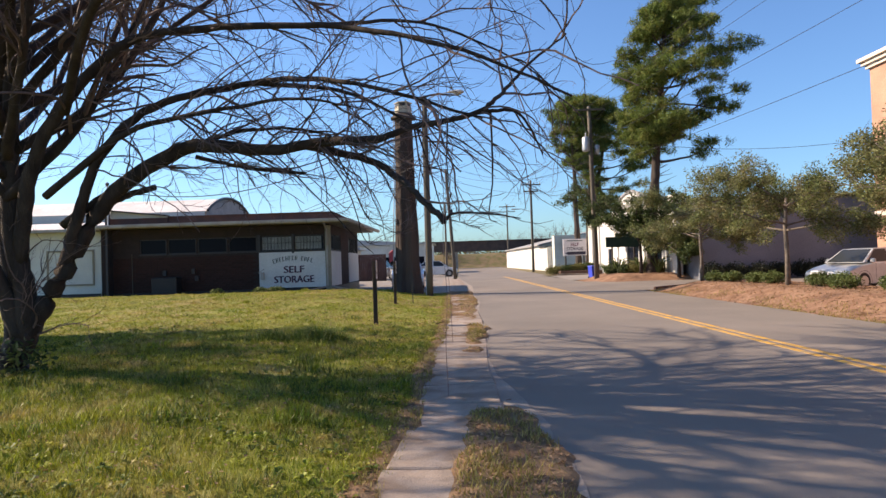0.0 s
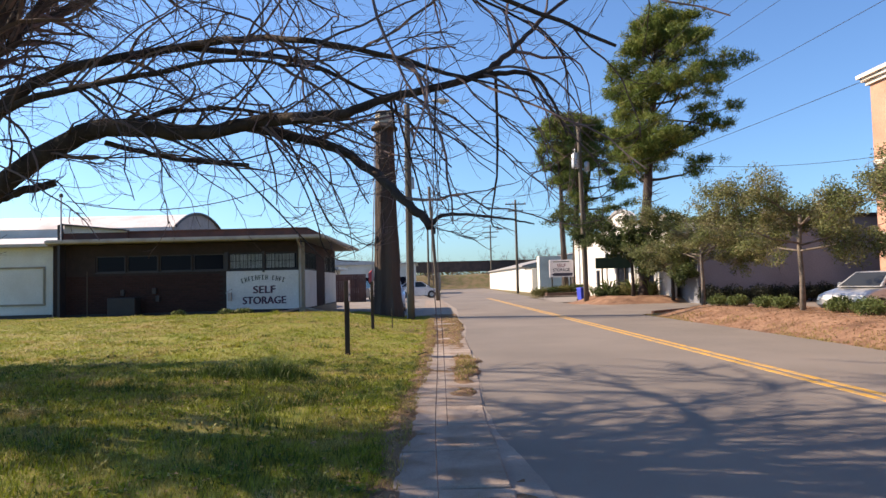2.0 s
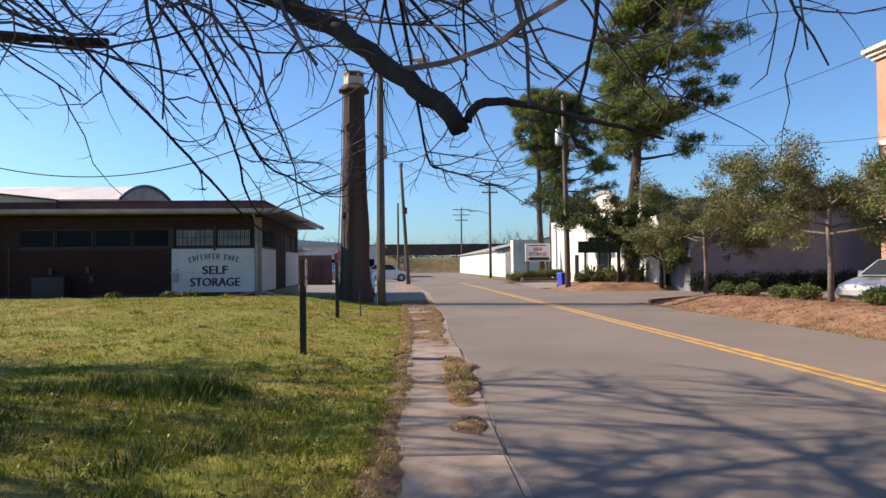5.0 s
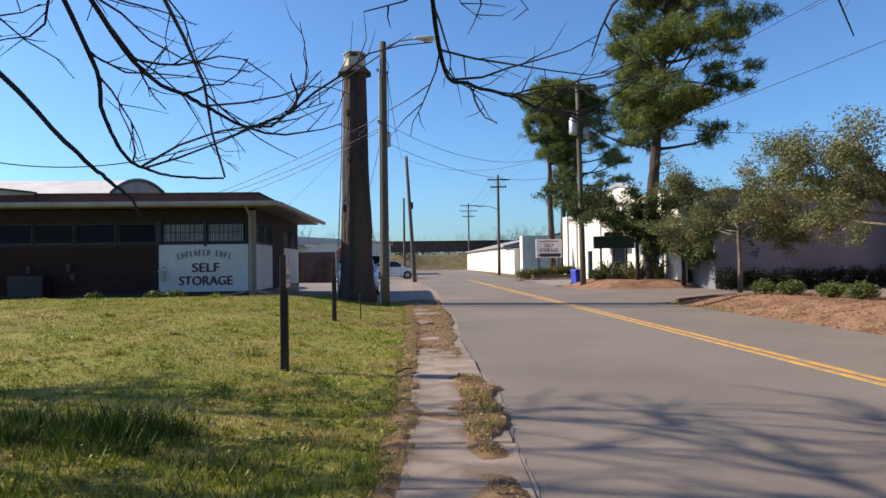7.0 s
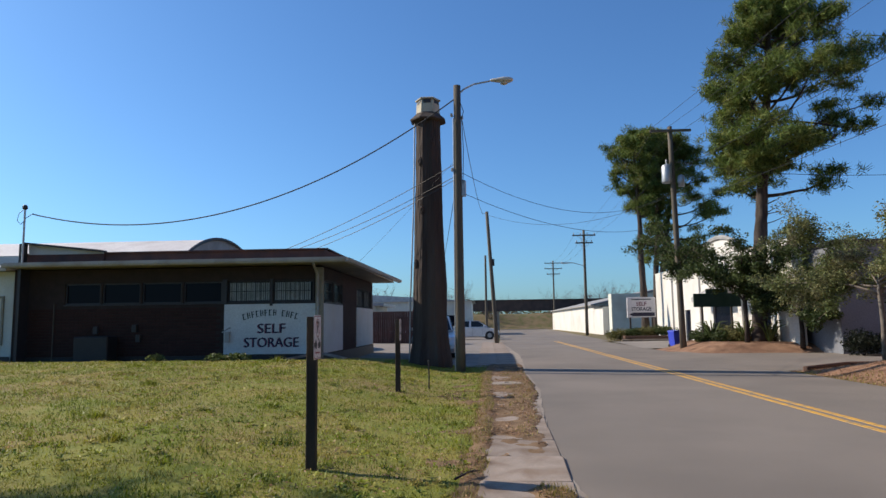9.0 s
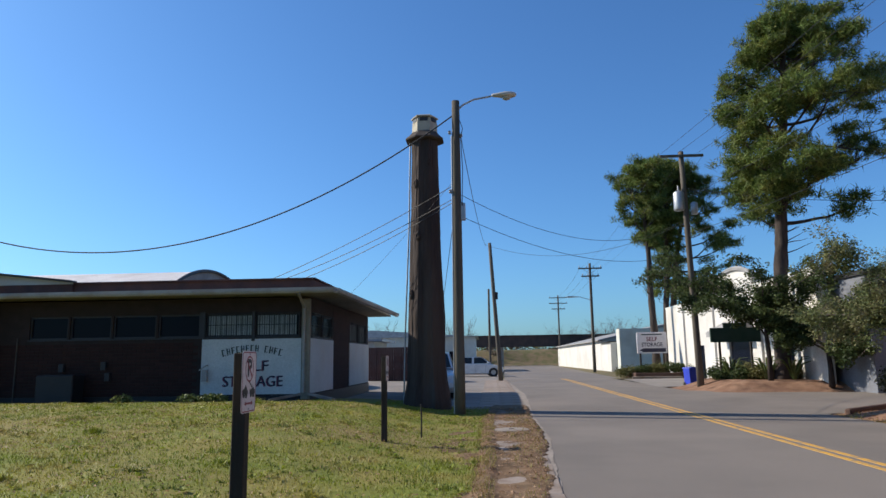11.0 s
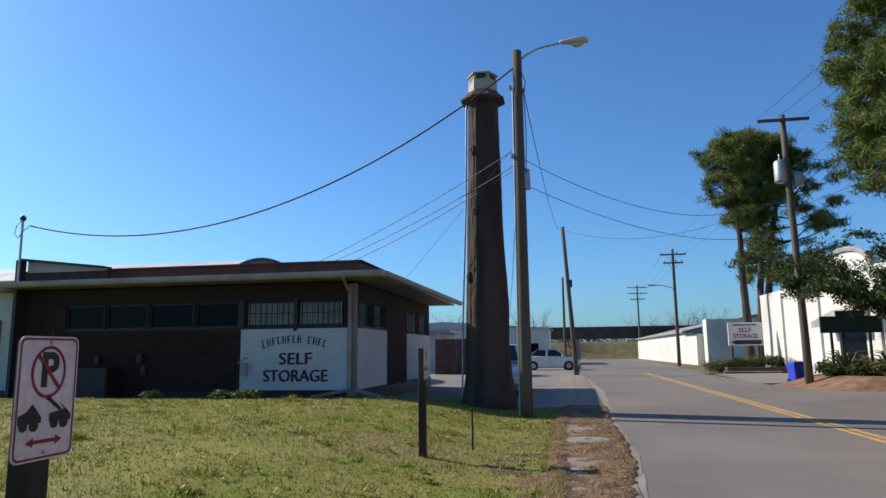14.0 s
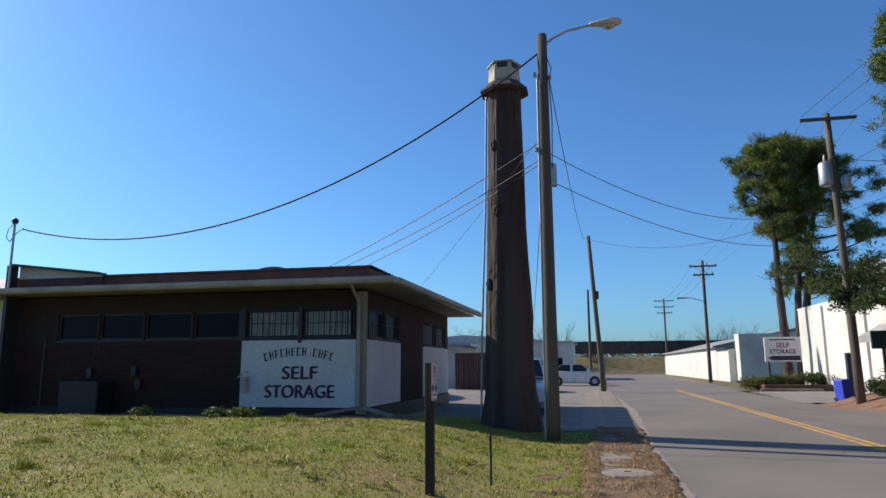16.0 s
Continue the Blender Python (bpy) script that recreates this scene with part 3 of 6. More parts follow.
part("gutter", gutter_run(FX0 - 0.15, EY0, EX1, EY0), GUTTER_METAL, store, "weathered metal gutter")
part("gutter", gutter_run(EX1, EY0, EX1 + 0.25, SY + 0.9), GUTTER_METAL, store, "weathered metal gutter")
fas = Shape()
for a, b, c, d in ((FX0 + 0.1, 32.5, EX1 - 0.85, 32.62), (EX1 - 0.97, 32.62, EX1 - 0.85, SY)):
    fas.box(a, b, EAVE + 0.174, c, d, EAVE + 0.50)
part("fascia", fas, ROOF_DARK, store, "rusty dark red roof edge")
part("upper_roof", Shape().box(FX0 + 0.1, 32.42, EAVE + 0.504, EX1 - 0.77, SY + 0.05, EAVE + 0.55), ROOF_DARK, store)
part("sloped_roof", Shape().prism([(EX1 - 0.1, EAVE + 0.178), (EX1 - 0.84, EAVE + 0.47), (EX1 - 0.84, EAVE + 0.178)], EY0 + 0.4, SY + 0.4), ROOF_DARK, store)
# raised end wall at the junction, wide pier
part("end_pier", Shape().box(FX0 - 0.2, FY - 0.12, BZ - 0.3, FX0 + 0.12, FY - 0.003, EAVE - 0.02), MORTAR, store)
part("parapet", Shape().prism([(FX0 + 0.35, EAVE + 0.50), (FX0 + 0.35, EAVE + 0.86), (FX0 + 3.1, EAVE + 0.55), (FX0 + 3.1, EAVE + 0.50)], FY - 0.25, FY - 0.17), WHITE_WALL, store, "sloping white parapet")
part("parapet_base", Shape().box(FX0 + 0.35, FY - 0.24, EAVE + 0.175, FX0 + 3.1, FY - 0.17, EAVE + 0.497), ROOF_DARK, store)
part("parapet_cap", Shape().prism([(FX0 + 0.3, EAVE + 0.863), (FX0 + 0.3, EAVE + 0.93), (FX0 + 3.15, EAVE + 0.605), (FX0 + 3.15, EAVE + 0.545)], FY - 0.5, FY - 0.1), DARK_TRIM, store, "dark sloping parapet cap")
part("parapet_post", Shape().box(FX0 + 0.24, FY - 0.6, BZ - 0.3, FX0 + 0.347, FY - 0.125, EAVE - 0.03).box(FX0 + 0.24, FY - 0.6, EAVE + 0.2, FX0 + 0.347, FY - 0.3, EAVE + 0.86), DARK_TRIM, store)
dp = Shape().tube([(-5.62, EY0 + 0.0, EAVE - 0.02), (-5.62, FY - 0.12, EAVE - 0.4), (-5.62, FY - 0.12, BZ + 0.2)], 0.045, 8)
part("downpipe", dp, GUTTER_METAL, store, "pale metal downpipe")
part("splash_block", Shape().box(-0.06, -0.5, 0, 0.06, 0.5, 0.07, pose(-6.05, FY - 0.55, BZ + 0.06, 8, 0, -52)), CONCRETE, store)
part("splash_block", Shape().box(-0.06, -0.55, 0, 0.06, 0.55, 0.07, pose(-4.95, FY - 0.5, BZ + 0.06, 8, 0, 58)), CONCRETE, store)
part("lamp_bracket", Shape().tube([(-8.72, FY - 0.03, 1.45), (-8.72, FY - 0.16, 1.45), (-8.95, FY - 0.16, 1.3)], 0.02, 6).box(-8.86, FY - 0.17, 0.95, -8.7, FY - 0.036, 1.32), GUTTER_METAL, store)
for x, z in ((-13.6, 1.3), (-12.2, 1.35), (-12.05, 1.0)):
    part("wall_box", Shape().chamfered(x, FY - 0.13, z, x + 0.16, FY - 0.003, z + 0.26, 0.012), DARK_TRIM, store)
part("conduit", Shape().tube([(-15.1, FY - 0.04, BZ), (-15.1, FY - 0.04, 2.4)], 0.025, 6), POLE_WOOD, store)
part("bench_box", Shape().chamfered(-13.9, FY - 0.75, BZ - 0.05, -12.7, FY - 0.1, 1.22, 0.03), IRON, store)
mast = thing("service_mast", pose(-15.9, 31.95, 3.75), "thin steel electric service mast with a weatherhead", "mast")
part("pipe", Shape().tube([(0, 0, 0), (0, 0, 1.95)], 0.035, 8), GALV, mast)
part("weatherhead", Shape().lathe([(0.05, 0), (0.09, 0.04), (0.085, 0.13), (0.03, 0.18)], 8, (0, 0, 1.92)), DARK_TRIM, mast)
part("cable_loop", Shape().tube([(0, 0, 1.95), (-0.25, 0.05, 1.8), (-0.3, 0.05, 1.55), (-0.12, 0, 1.4), (0.05, 0, 1.62), (0.3, 0, 1.78)], 0.012, 5), CABLE, mast)

# lettering on the white panel: the arched name as plain letter-sized strokes
for word, z, k in (("SELF", 1.41, 1.12), ("STORAGE", 0.93, 0.94)):
    letters(word, 0.47, LETTER_RED, panel, pose(-7.28, FY - 0.037, z - 0.014, 90, 0, 0), 0.001, 0.0, squeeze=k)
    letters(word, 0.47, LETTER_NAVY, panel, pose(-7.24, FY - 0.040, z, 90, 0, 0), 0.001, 0.0, squeeze=k)
arc = Shape()
for k in range(13):
    if k == 8:
        continue
    a = (k - 6) / 6.0
    m = pose(-7.3 + a * 0.92, FY - 0.04, 1.97 - 0.14 * a * a, 0, 14 * a, 0)
    w = 0.055
    arc.box(-w, -0.002, -0.11, -w + 0.042, 0.0, 0.11, m)
    if k % 3 == 0:
        arc.box(-w, -0.002, 0.078, w, 0.0, 0.10, m).box(-w, -0.002, -0.10, w, 0.0, -0.078, m)
    elif k % 3 == 1:
        arc.box(w - 0.028, -0.002, -0.10, w, 0.0, 0.10, m).box(-w, -0.002, -0.012, w, 0.0, 0.012, m)
    else:
        arc.box(-w, -0.002, 0.078, w, 0.0, 0.10, m).box(-w, -0.002, -0.012, w * 0.7, 0.0, 0.012, m)
part("name_strokes", arc, LETTER_GREEN, panel)

# ---- pale wing beside it, with a big white barrel roof behind ----
wing = thing("pale_wing", pose(0, 0, 0), "pale painted block wing with recessed panels", "building", kind="structure")
part("wall", Shape().box(-34, 32.55, 0.0, FX0 - 0.22, 32.85, EAVE - 0.08), CREAM_WALL, wing)
for x in (-19.2, -22.8, -26.4, -30.0):
    fr = Shape().box(x, 32.50, 0.95, x + 2.3, 32.547, 1.03).box(x, 32.50, 2.6, x + 2.3, 32.547, 2.68).box(x, 32.50, 1.033, x + 0.08, 32.547, 2.597).box(x + 2.22, 32.50, 1.033, x + 2.3, 32.547, 2.597)
    part("panel_frame", fr, SOFFIT, wing)
part("plinth", Shape().box(-34, 32.47, 0.0, FX0 - 0.22, 32.498, 0.55), DARK_TRIM, wing)
part("eave", Shape().box(-34.2, 32.05, EAVE - 0.076, FX0 - 0.2, 33.0, EAVE + 0.06), GUTTER_METAL, wing)
part("roof", Shape().add([(-34, 32.3, EAVE + 0.07), (FX0 - 0.2, 32.3, EAVE + 0.07), (FX0 - 0.2, 42, 4.7), (-34, 42, 4.7)], [(0, 1, 2, 3)]), WHITE_ROOF, wing, "sunlit white metal roof")
vault = thing("barrel_vault", pose(0, 0, 0), "white barrel-vaulted roof with a grey arched gable end", "building", kind="structure")
R, CY, CZ = 11.0, 48.6, 6.55 - 11.0
arcpts = [(CY + R * math.cos(math.pi * (0.35 + 0.30 * k / 24)), CZ + R * math.sin(math.pi * (0.35 + 0.30 * k / 24))) for k in range(25)]
s = Shape()
s.v = [(x, yy, zz) for x in (-46, -15.2) for yy, zz in arcpts]
s.f = [(i, i + 1, 26 + i, 25 + i) for i in range(24)]
part("roof", s, WHITE_ROOF, vault, smooth=True)
s = Shape()
s.v = [(-15.3, yy, zz) for yy, zz in arcpts] + [(-15.3, arcpts[-1][0], 0), (-15.3, arcpts[0][0], 0)]
s.f = [tuple(range(27))]
part("gable_end", s, GREY_PANEL, vault, "grey arched gable end")
part("rim", Shape().tube([(-15.2, yy, zz + 0.04) for yy, zz in arcpts], 0.09, 6), DARK_TRIM, vault)
part("wall", Shape().box(-44, arcpts[-1][0], 0, -15.4, arcpts[-1][0] + 0.2, arcpts[-1][1] - 0.02), WHITE_WALL, vault)

# ---- right-hand buildings ----
brickb = thing("tall_brick_building", pose(0, 0, 0), "tall orange-tan brick building with a pale cornice", "building", kind="structure")
part("wall", Shape().box(23.6, 4, 0.0, 60, 36.5, 11.35), TAN_BRICK, brickb)
part("cornice", Shape().box(23.45, 3.9, 11.353, 60.3, 36.65, 11.55).box(23.3, 3.8, 11.553, 60.4, 36.8, 11.75).box(23.15, 3.7, 11.753, 60.5, 36.95, 11.95), STONE_TRIM, brickb, "pale stepped cornice")
for z in (3.3, 7.1):
    part("band", Shape().box(23.52, 4, z, 23.597, 36.5, z + 0.25), STONE_TRIM, brickb)
# wall colour darkened to carry the shade of this side
greyb = thing("grey_block_building", pose(0, 0, 0), "long white stucco building behind the trees, coloured grey for its shade", "building", kind="structure")
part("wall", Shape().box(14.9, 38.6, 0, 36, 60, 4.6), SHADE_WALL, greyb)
part("coping", Shape().box(14.8, 38.5, 4.603, 36.1, 60.1, 4.8), DARK_TRIM, greyb)
whiteb = thing("white_stucco_building", pose(0, 0, 0), "bright white stucco building with an arched parapet and awning", "building", kind="structure")
wp = wall_pieces(Shape(), 41.0, 66.0, 14.3, 14.6, 0, 5.2, [(44.0, 45.6, 0, 2.3), (49.2, 52.4, 0, 2.6), (57, 58.2, 0, 2.2)], False)
part("wall", wp, BRIGHT_WALL, whiteb)
part("roof", Shape().box(14.3, 41.0, 5.203, 14.85, 66.1, 5.3).box(14.62, 60.2, 0, 24, 66, 5.0), WHITE_WALL, whiteb)
aa = [(51 + 3.2 * math.cos(math.pi * k / 16), 5.303 + 1.1 * math.sin(math.pi * k / 16)) for k in range(17)]
part("arched_parapet", Shape().add([(x, yy, zz) for x in (14.25, 14.62) for yy, zz in aa], [tuple(range(16, -1, -1)), tuple(range(17, 34))] + [(i, i + 1, 18 + i, 17 + i) for i in range(16)] + [(16, 0, 17, 33)]), BRIGHT_WALL, whiteb, "arched white parapet")
part("arch_moulding", Shape().tube([(14.22, yy, zz) for yy, zz in aa], 0.14, 6), GREY_PANEL, whiteb)
for a, b, h in ((44.0, 45.6, 2.3), (49.2, 52.4, 2.6), (57, 58.2, 2.2)):
    part("door", Shape().box(14.42, a, 0, 14.47, b, h), PANE, whiteb)
part("awning", Shape().prism([(13.2, 2.9), (14.297, 3.5), (14.297, 2.75), (13.2, 2.6)], 48.6, 53.0), GREY_PANEL, whiteb, "grey sloping awning")
for yy in (47.4, 54.6, 61.0):
    part("pilaster", Shape().box(14.17, yy, 0, 14.297, yy + 0.35, 5.1), BRIGHT_WALL, whiteb)
wh = thing("white_warehouse", pose(0, 0, 0), "white block warehouse with a low pitched roof", "building", kind="structure")
x0 = 12.75
part("wall", Shape().box(x0, 88, 0, x0 + 0.3, 135, 3.3), BRIGHT_WALL, wh)
part("annexe", Shape().box(x0 - 0.02, 82.2, 0, x0 + 5, 87.97, 3.0), BRIGHT_WALL, wh)
part("gable", Shape().prism([(x0, 0), (x0, 3.3), (x0 + 8, 5.0), (x0 + 16, 3.3), (x0 + 16, 0)], 88.003, 88.2), CREAM_WALL, wh)
part("roof", Shape().prism([(x0 - 0.4, 3.25), (x0 + 8, 5.05), (x0 + 16.4, 3.25), (x0 + 16.4, 3.4), (x0 + 8, 5.25), (x0 - 0.4, 3.4)], 87.7, 135.2), GREY_PANEL, wh, "low pitched grey roof")
part("front_block", Shape().box(x0 + 0.6, 80.5, 0, x0 + 9, 82.17, 4.3), CREAM_WALL, wh, "pale shaded front block")
part("window", Shape().box(x0 + 2.6, 80.46, 2.2, x0 + 3.9, 80.497, 3.2), PANE, wh)
part("annexe_roof", Shape().box(x0 - 0.3, 82.2, 3.003, x0 + 5, 87.9, 3.12), DARK_TRIM, wh)

# ---- far end of the street ----
br = thing("railway_bridge", pose(0, 0, 0), "dark rusty girder bridge across the end of the street", "bridge", kind="structure")
part("girder", Shape().box(-60, 140, 3.6, 30, 140.3, 5.7).box(-60, 139.8, 3.55, 30, 139.997, 3.7).box(-60, 139.8, 5.6, 30, 139.997, 5.75), RUST, br)
part("deck", Shape().box(-60, 140.303, 4.6, 30, 144, 5.0), RUST, br)
for k in range(22):
    part("stiffener", Shape().box(-55 + 4 * k, 139.85, 3.703, -54.85 + 4 * k, 139.997, 5.597), RUST, br)
for x in (-20, -9, 2.0, 14.5, 22):
    part("pier", Shape().box(x, 140.5, -0.1, x + 1.1, 143.5, 4.597), PIER, br)
grid("railway_bank", -70, 50, 147, 158, 3.0, 1.0, lambda x, y: -0.05 + 3.3 * step(147.5, 157, y) + 0.25 * fbm(x, y, 0.15), SOIL, "dry grass bank rising beyond the bridge", "bank")
lowb = thing("low_metal_building", pose(0, 0, 0), "low pale metal-clad building with a shallow roof", "building", kind="structure")
part("wall", Shape().box(-26, 92, 0, -1.4, 104, 4.1), CREAM_WALL, lowb)
part("roof", Shape().prism([(-26.4, 4.103), (-13.5, 5.0), (-1.0, 4.103)], 91.6, 104.4), GALV, lowb)
rb = Shape()
for k in range(30):
    rb.box(-25.8 + 0.82 * k, 91.95, 0, -25.75 + 0.82 * k, 91.997, 4.1)
part("ribs", rb, WHITE_WALL, lowb)
for x in (-22, -17.5, -8, -4.4):
    part("window", Shape().box(x, 91.93, 1.0, x + 1.8, 91.948, 2.4), PANE, lowb)
shed = thing("shaded_shed", pose(0, 0, 0), "flat-roofed pale shed behind the storage building", "building", kind="structure")
part("wall", Shape().box(-15, 61.5, 0, -8.3, 68, 2.9), CREAM_WALL, shed)
part("roof", Shape().box(-15.3, 61.2, 2.903, -7.6, 68.3, 3.1), GALV, shed)

# ---- tower beside the building ----
tower = thing("wooden_tower", pose(-1.72, 32.35, 0.12), "tall tapering trunk-like brown tower with a pale lantern on top", "tower")
TOP = 8.35
def tower_r(z):
    return 0.43 + 0.235 * (1 - z / TOP) ** 1.25 + 0.10 * step(0.9, 0.0, z)
def tower_skin():
    """An eight-sided trunk with soft corners, long ridges and lumps."""
    s, sides, rings = Shape(), 64, 70
    for k in range(rings + 1):
        z = TOP * k / rings - (0.1 if k == 0 else 0)
        for q in range(sides):
            a = 2 * math.pi * q / sides
            flat = math.cos(math.pi / 8) / math.cos((a + math.pi / 8) % (math.pi / 4) - math.pi / 8)
            c, e = math.cos(a), math.sin(a)
            lump = 0.035 * noise.noise(Vector((2.2 * c, 2.2 * e, 0.9 * z))) + 0.022 * noise.noise(Vector((9 * c, 9 * e, 0.5 * z))) + 0.012 * noise.noise(Vector((16 * c, 16 * e, 2.5 * z)))
            r = tower_r(z) * (0.25 + 0.75 * flat) + lump
            s.v.append((r * c, r * e, z))
    s.f = [(k * sides + q, k * sides + (q + 1) % sides, (k + 1) * sides + (q + 1) % sides, (k + 1) * sides + q) for k in range(rings) for q in range(sides)]
    return s


part("shaft", tower_skin(), SHINGLE, tower, "lumpy ridged brown shaft")
rs = random.Random(12)
for a, z in ((-2.2, 6.9), (-2.0, 5.2), (-2.5, 3.4), (-1.2, 7.6)):
    r = tower_r(z) - 0.03
    m = pose(r * math.cos(a), r * math.sin(a), z, 0, 90, math.degrees(a))
    part("knot", Shape().lathe([(0.10, 0), (0.085, 0.05), (0.045, 0.075), (0.02, 0.06)], 9, m=m @ Matrix.Diagonal((1.7, 1, 1, 1))), SHINGLE, tower, "raised pale knot")
part("skirt", Shape().lathe([(0.42, TOP + 0.0), (0.64, TOP + 0.02), (0.65, TOP + 0.06), (0.50, TOP + 0.20), (0.41, TOP + 0.30), (0.38, TOP + 0.30)], 8, turn=math.pi / 8), TOWER_CORE, tower, "flared dark skirt roof")
lan = part("lantern", Shape().lathe([(0.40, TOP + 0.274), (0.415, TOP + 0.30), (0.40, TOP + 0.62), (0.38, TOP + 0.76)], 6), LANTERN, tower, "stained pale lantern")
for side in range(6):
    part("lantern_opening", Shape().box(0.325, -0.13, TOP + 0.62, 0.352, 0.13, TOP + 0.75), DARK_TRIM, lan, at=pose(0, 0, 0, 0, 0, 60 * side + 30))
part("lantern_cap", Shape().lathe([(0.44, TOP + 0.764), (0.45, TOP + 0.80), (0.40, TOP + 0.83), (0.1, TOP + 0.86)], 6), LANTERN, tower)
# pale tube added down the left edge to stand in for the shaft's sunlit face
part("conduit", Shape().tube([(-0.70, -0.12, 0), (-0.66, -0.1, 2), (-0.52, -0.1, 5.5), (-0.46, -0.1, 8.3)], 0.025, 6), GALV, tower)

# ---- poles ----
def pole(name, x, y, h, r, label, lean=(0, 0), z=0.0):
    p = thing(name, pose(x, y, z), label, "utility pole", "poles along the street")
    s = Shape().tube([(lean[0] * k / 6, lean[1] * k / 6, h * k / 6 - (0.15 if k == 0 else 0)) for k in range(7)], [r * (1 - 0.28 * k / 6) for k in range(7)], 12)
    part("shaft", s, POLE_WOOD, p, smooth=True)
    return p


def street_lamp_arm(p, x, z, reach, rise, head=0.75, tilt=0):
    arm = part("lamp_arm", Shape().tube([(x, 0, z), (x + reach * 0.2, 0, z + rise * 0.45), (x + reach * 0.5, 0, z + rise * 0.8), (x + reach, 0, z + rise)], 0.03, 8), GALV, p, "curved steel lamp arm")
    pr = [(0.02, 0), (0.075, 0.04), (0.10, 0.2), (0.155, 0.42), (0.15, 0.6), (0.09, 0.72), (0.02, head)]
    m = pose(x + reach, 0, z + rise + 0.02, 0, 90, 0) @ Matrix.Diagonal((0.62, 1, 1, 1))
    hd = part("lamp_head", Shape().lathe(pr, 14, m=m), LAMP_HEAD, p, "aged cobra-head street lamp", smooth=True)
    part("lens", Shape().lathe([(0.02, 0.0), (0.13, 0.02), (0.12, 0.05), (0.03, 0.09)], 12, m=pose(x + reach + 0.45, 0, z + rise - 0.055, 180, 0, 0)), LENS, hd)


p1 = pole("street_lamp_pole", -0.66, 30.75, 9.15, 0.16, "grey wooden pole with a cobra-head street lamp", (0.02, 0.0), 0.05)
street_lamp_arm(p1, 0.05, 8.85, 1.05, 0.42)
part("control_box", Shape().chamfered(0.12, -0.1, 5.5, 0.26, 0.1, 6.0, 0.02), GALV, p1, "small grey control box")
part("conduit", Shape().tube([(-0.15, -0.06, 0), (-0.13, -0.05, 4), (-0.11, -0.04, 8.05)], 0.022, 6), GALV, p1)
for z, s in ((8.1, -1), (8.0, 1), (6.3, -1), (5.9, 1)):
    part("insulator", Shape().lathe([(0.025, 0), (0.05, 0.03), (0.03, 0.06), (0.05, 0.09), (0.02, 0.12)], 8, (0.17 * s, -0.05, z)).tube([(0.08 * s, -0.03, z + 0.02), (0.17 * s, -0.05, z + 0.02)], 0.012, 5), GALV, p1)
part("wire_loop", Shape().tube([(0.12, -0.1, 8.55), (0.22, -0.12, 8.25), (0.16, -0.12, 8.0), (0.2, -0.12, 7.0), (0.17, -0.12, 5.9)], 0.012, 5), CABLE, p1)
p2 = pole("telephone_pole", 1.0, 58.5, 9.6, 0.16, "plain grey wooden telephone pole", (-0.55, 0.0))
part("splice_box", Shape().chamfered(-0.24, -0.1, 5.6, -0.06, 0.1, 6.1, 0.03), DARK_TRIM, p2)


def crossarm_pole(x, y, h, arms, lamp=0):
    p = pole("crossarm_pole", x, y, h, 0.17, "wooden utility pole with crossarms and insulators")
    for z, w in arms:
        a = part("crossarm", Shape().box(-w / 2, -0.17, z, w / 2, -0.06, z + 0.13), POLE_WOOD, p)
        for k in range(4):
            xx = -w / 2 + 0.12 + (w - 0.24) * k / 3
            part("insulator", Shape().lathe([(0.02, 0), (0.06, 0.05), (0.04, 0.1), (0.06, 0.14), (0.03, 0.2)], 8, (xx, -0.115, z + 0.13)), GALV, a)
        part("brace", Shape().tube([(-w * 0.3, -0.12, z), (0, -0.12, z - 0.5)], 0.02, 5).tube([(w * 0.3, -0.12, z), (0, -0.12, z - 0.5)], 0.02, 5), GALV, p)
    if lamp:
        street_lamp_arm(p, lamp * 0.1, h * 0.66, 1.9, 0.3) if lamp > 0 else part("lamp_arm", Shape().tube([(-0.1, 0, h * 0.66), (-1.2, 0, h * 0.69), (-2.4, 0, h * 0.69)], [0.035, 0.035, 0.1], 8), GALV, p)
    return p


crossarm_pole(10.75, 80.5, 11.0, ((10.4, 2.4), (9.6, 1.8)), -1)
crossarm_pole(12.9, 133, 12.5, ((12.0, 3.2), (11.0, 3.2), (10.0, 2.4)))
p6 = pole("far_pole", 0.35, 75, 8.0, 0.13, "slim far wooden pole beside the street")
rp = pole("transformer_pole", 10.15, 44.6, 11.6, 0.17, "wooden pole carrying a transformer and crossarm", (-0.15, 0))
part("crossarm", Shape().box(-1.2, -0.16, 11.3, 0.9, -0.05, 11.42), POLE_WOOD, rp)
tr = part("transformer", Shape().lathe([(0.05, -0.02), (0.24, 0), (0.26, 0.06), (0.26, 0.85), (0.2, 0.95), (0.06, 1.0)], 14, (-0.42, -0.05, 8.6)), GALV, rp, "grey drum transformer", smooth=True)
part("bushing", Shape().lathe([(0.03, 0), (0.05, 0.05), (0.03, 0.1), (0.05, 0.15), (0.02, 0.25)], 8, (-0.42, -0.05, 9.6)), GALV, tr)
part("transformer", Shape().lathe([(0.05, -0.02), (0.17, 0), (0.17, 0.55), (0.05, 0.62)], 12, (0.3, -0.05, 8.4)), GALV, rp, "small grey drum", smooth=True)


def wire(a, b, sag, r=0.012, n=22, label="sagging black overhead cable"):
    a, b = Vector(a), Vector(b)
    pts = [a.lerp(b, k / n) - Vector((0, 0, sag * 4 * (k / n) * (1 - k / n))) for k in range(n + 1)]
    return solid("overhead_cable", Shape().tube(pts, r, 5), CABLE, label, "cable", group="overhead cables")


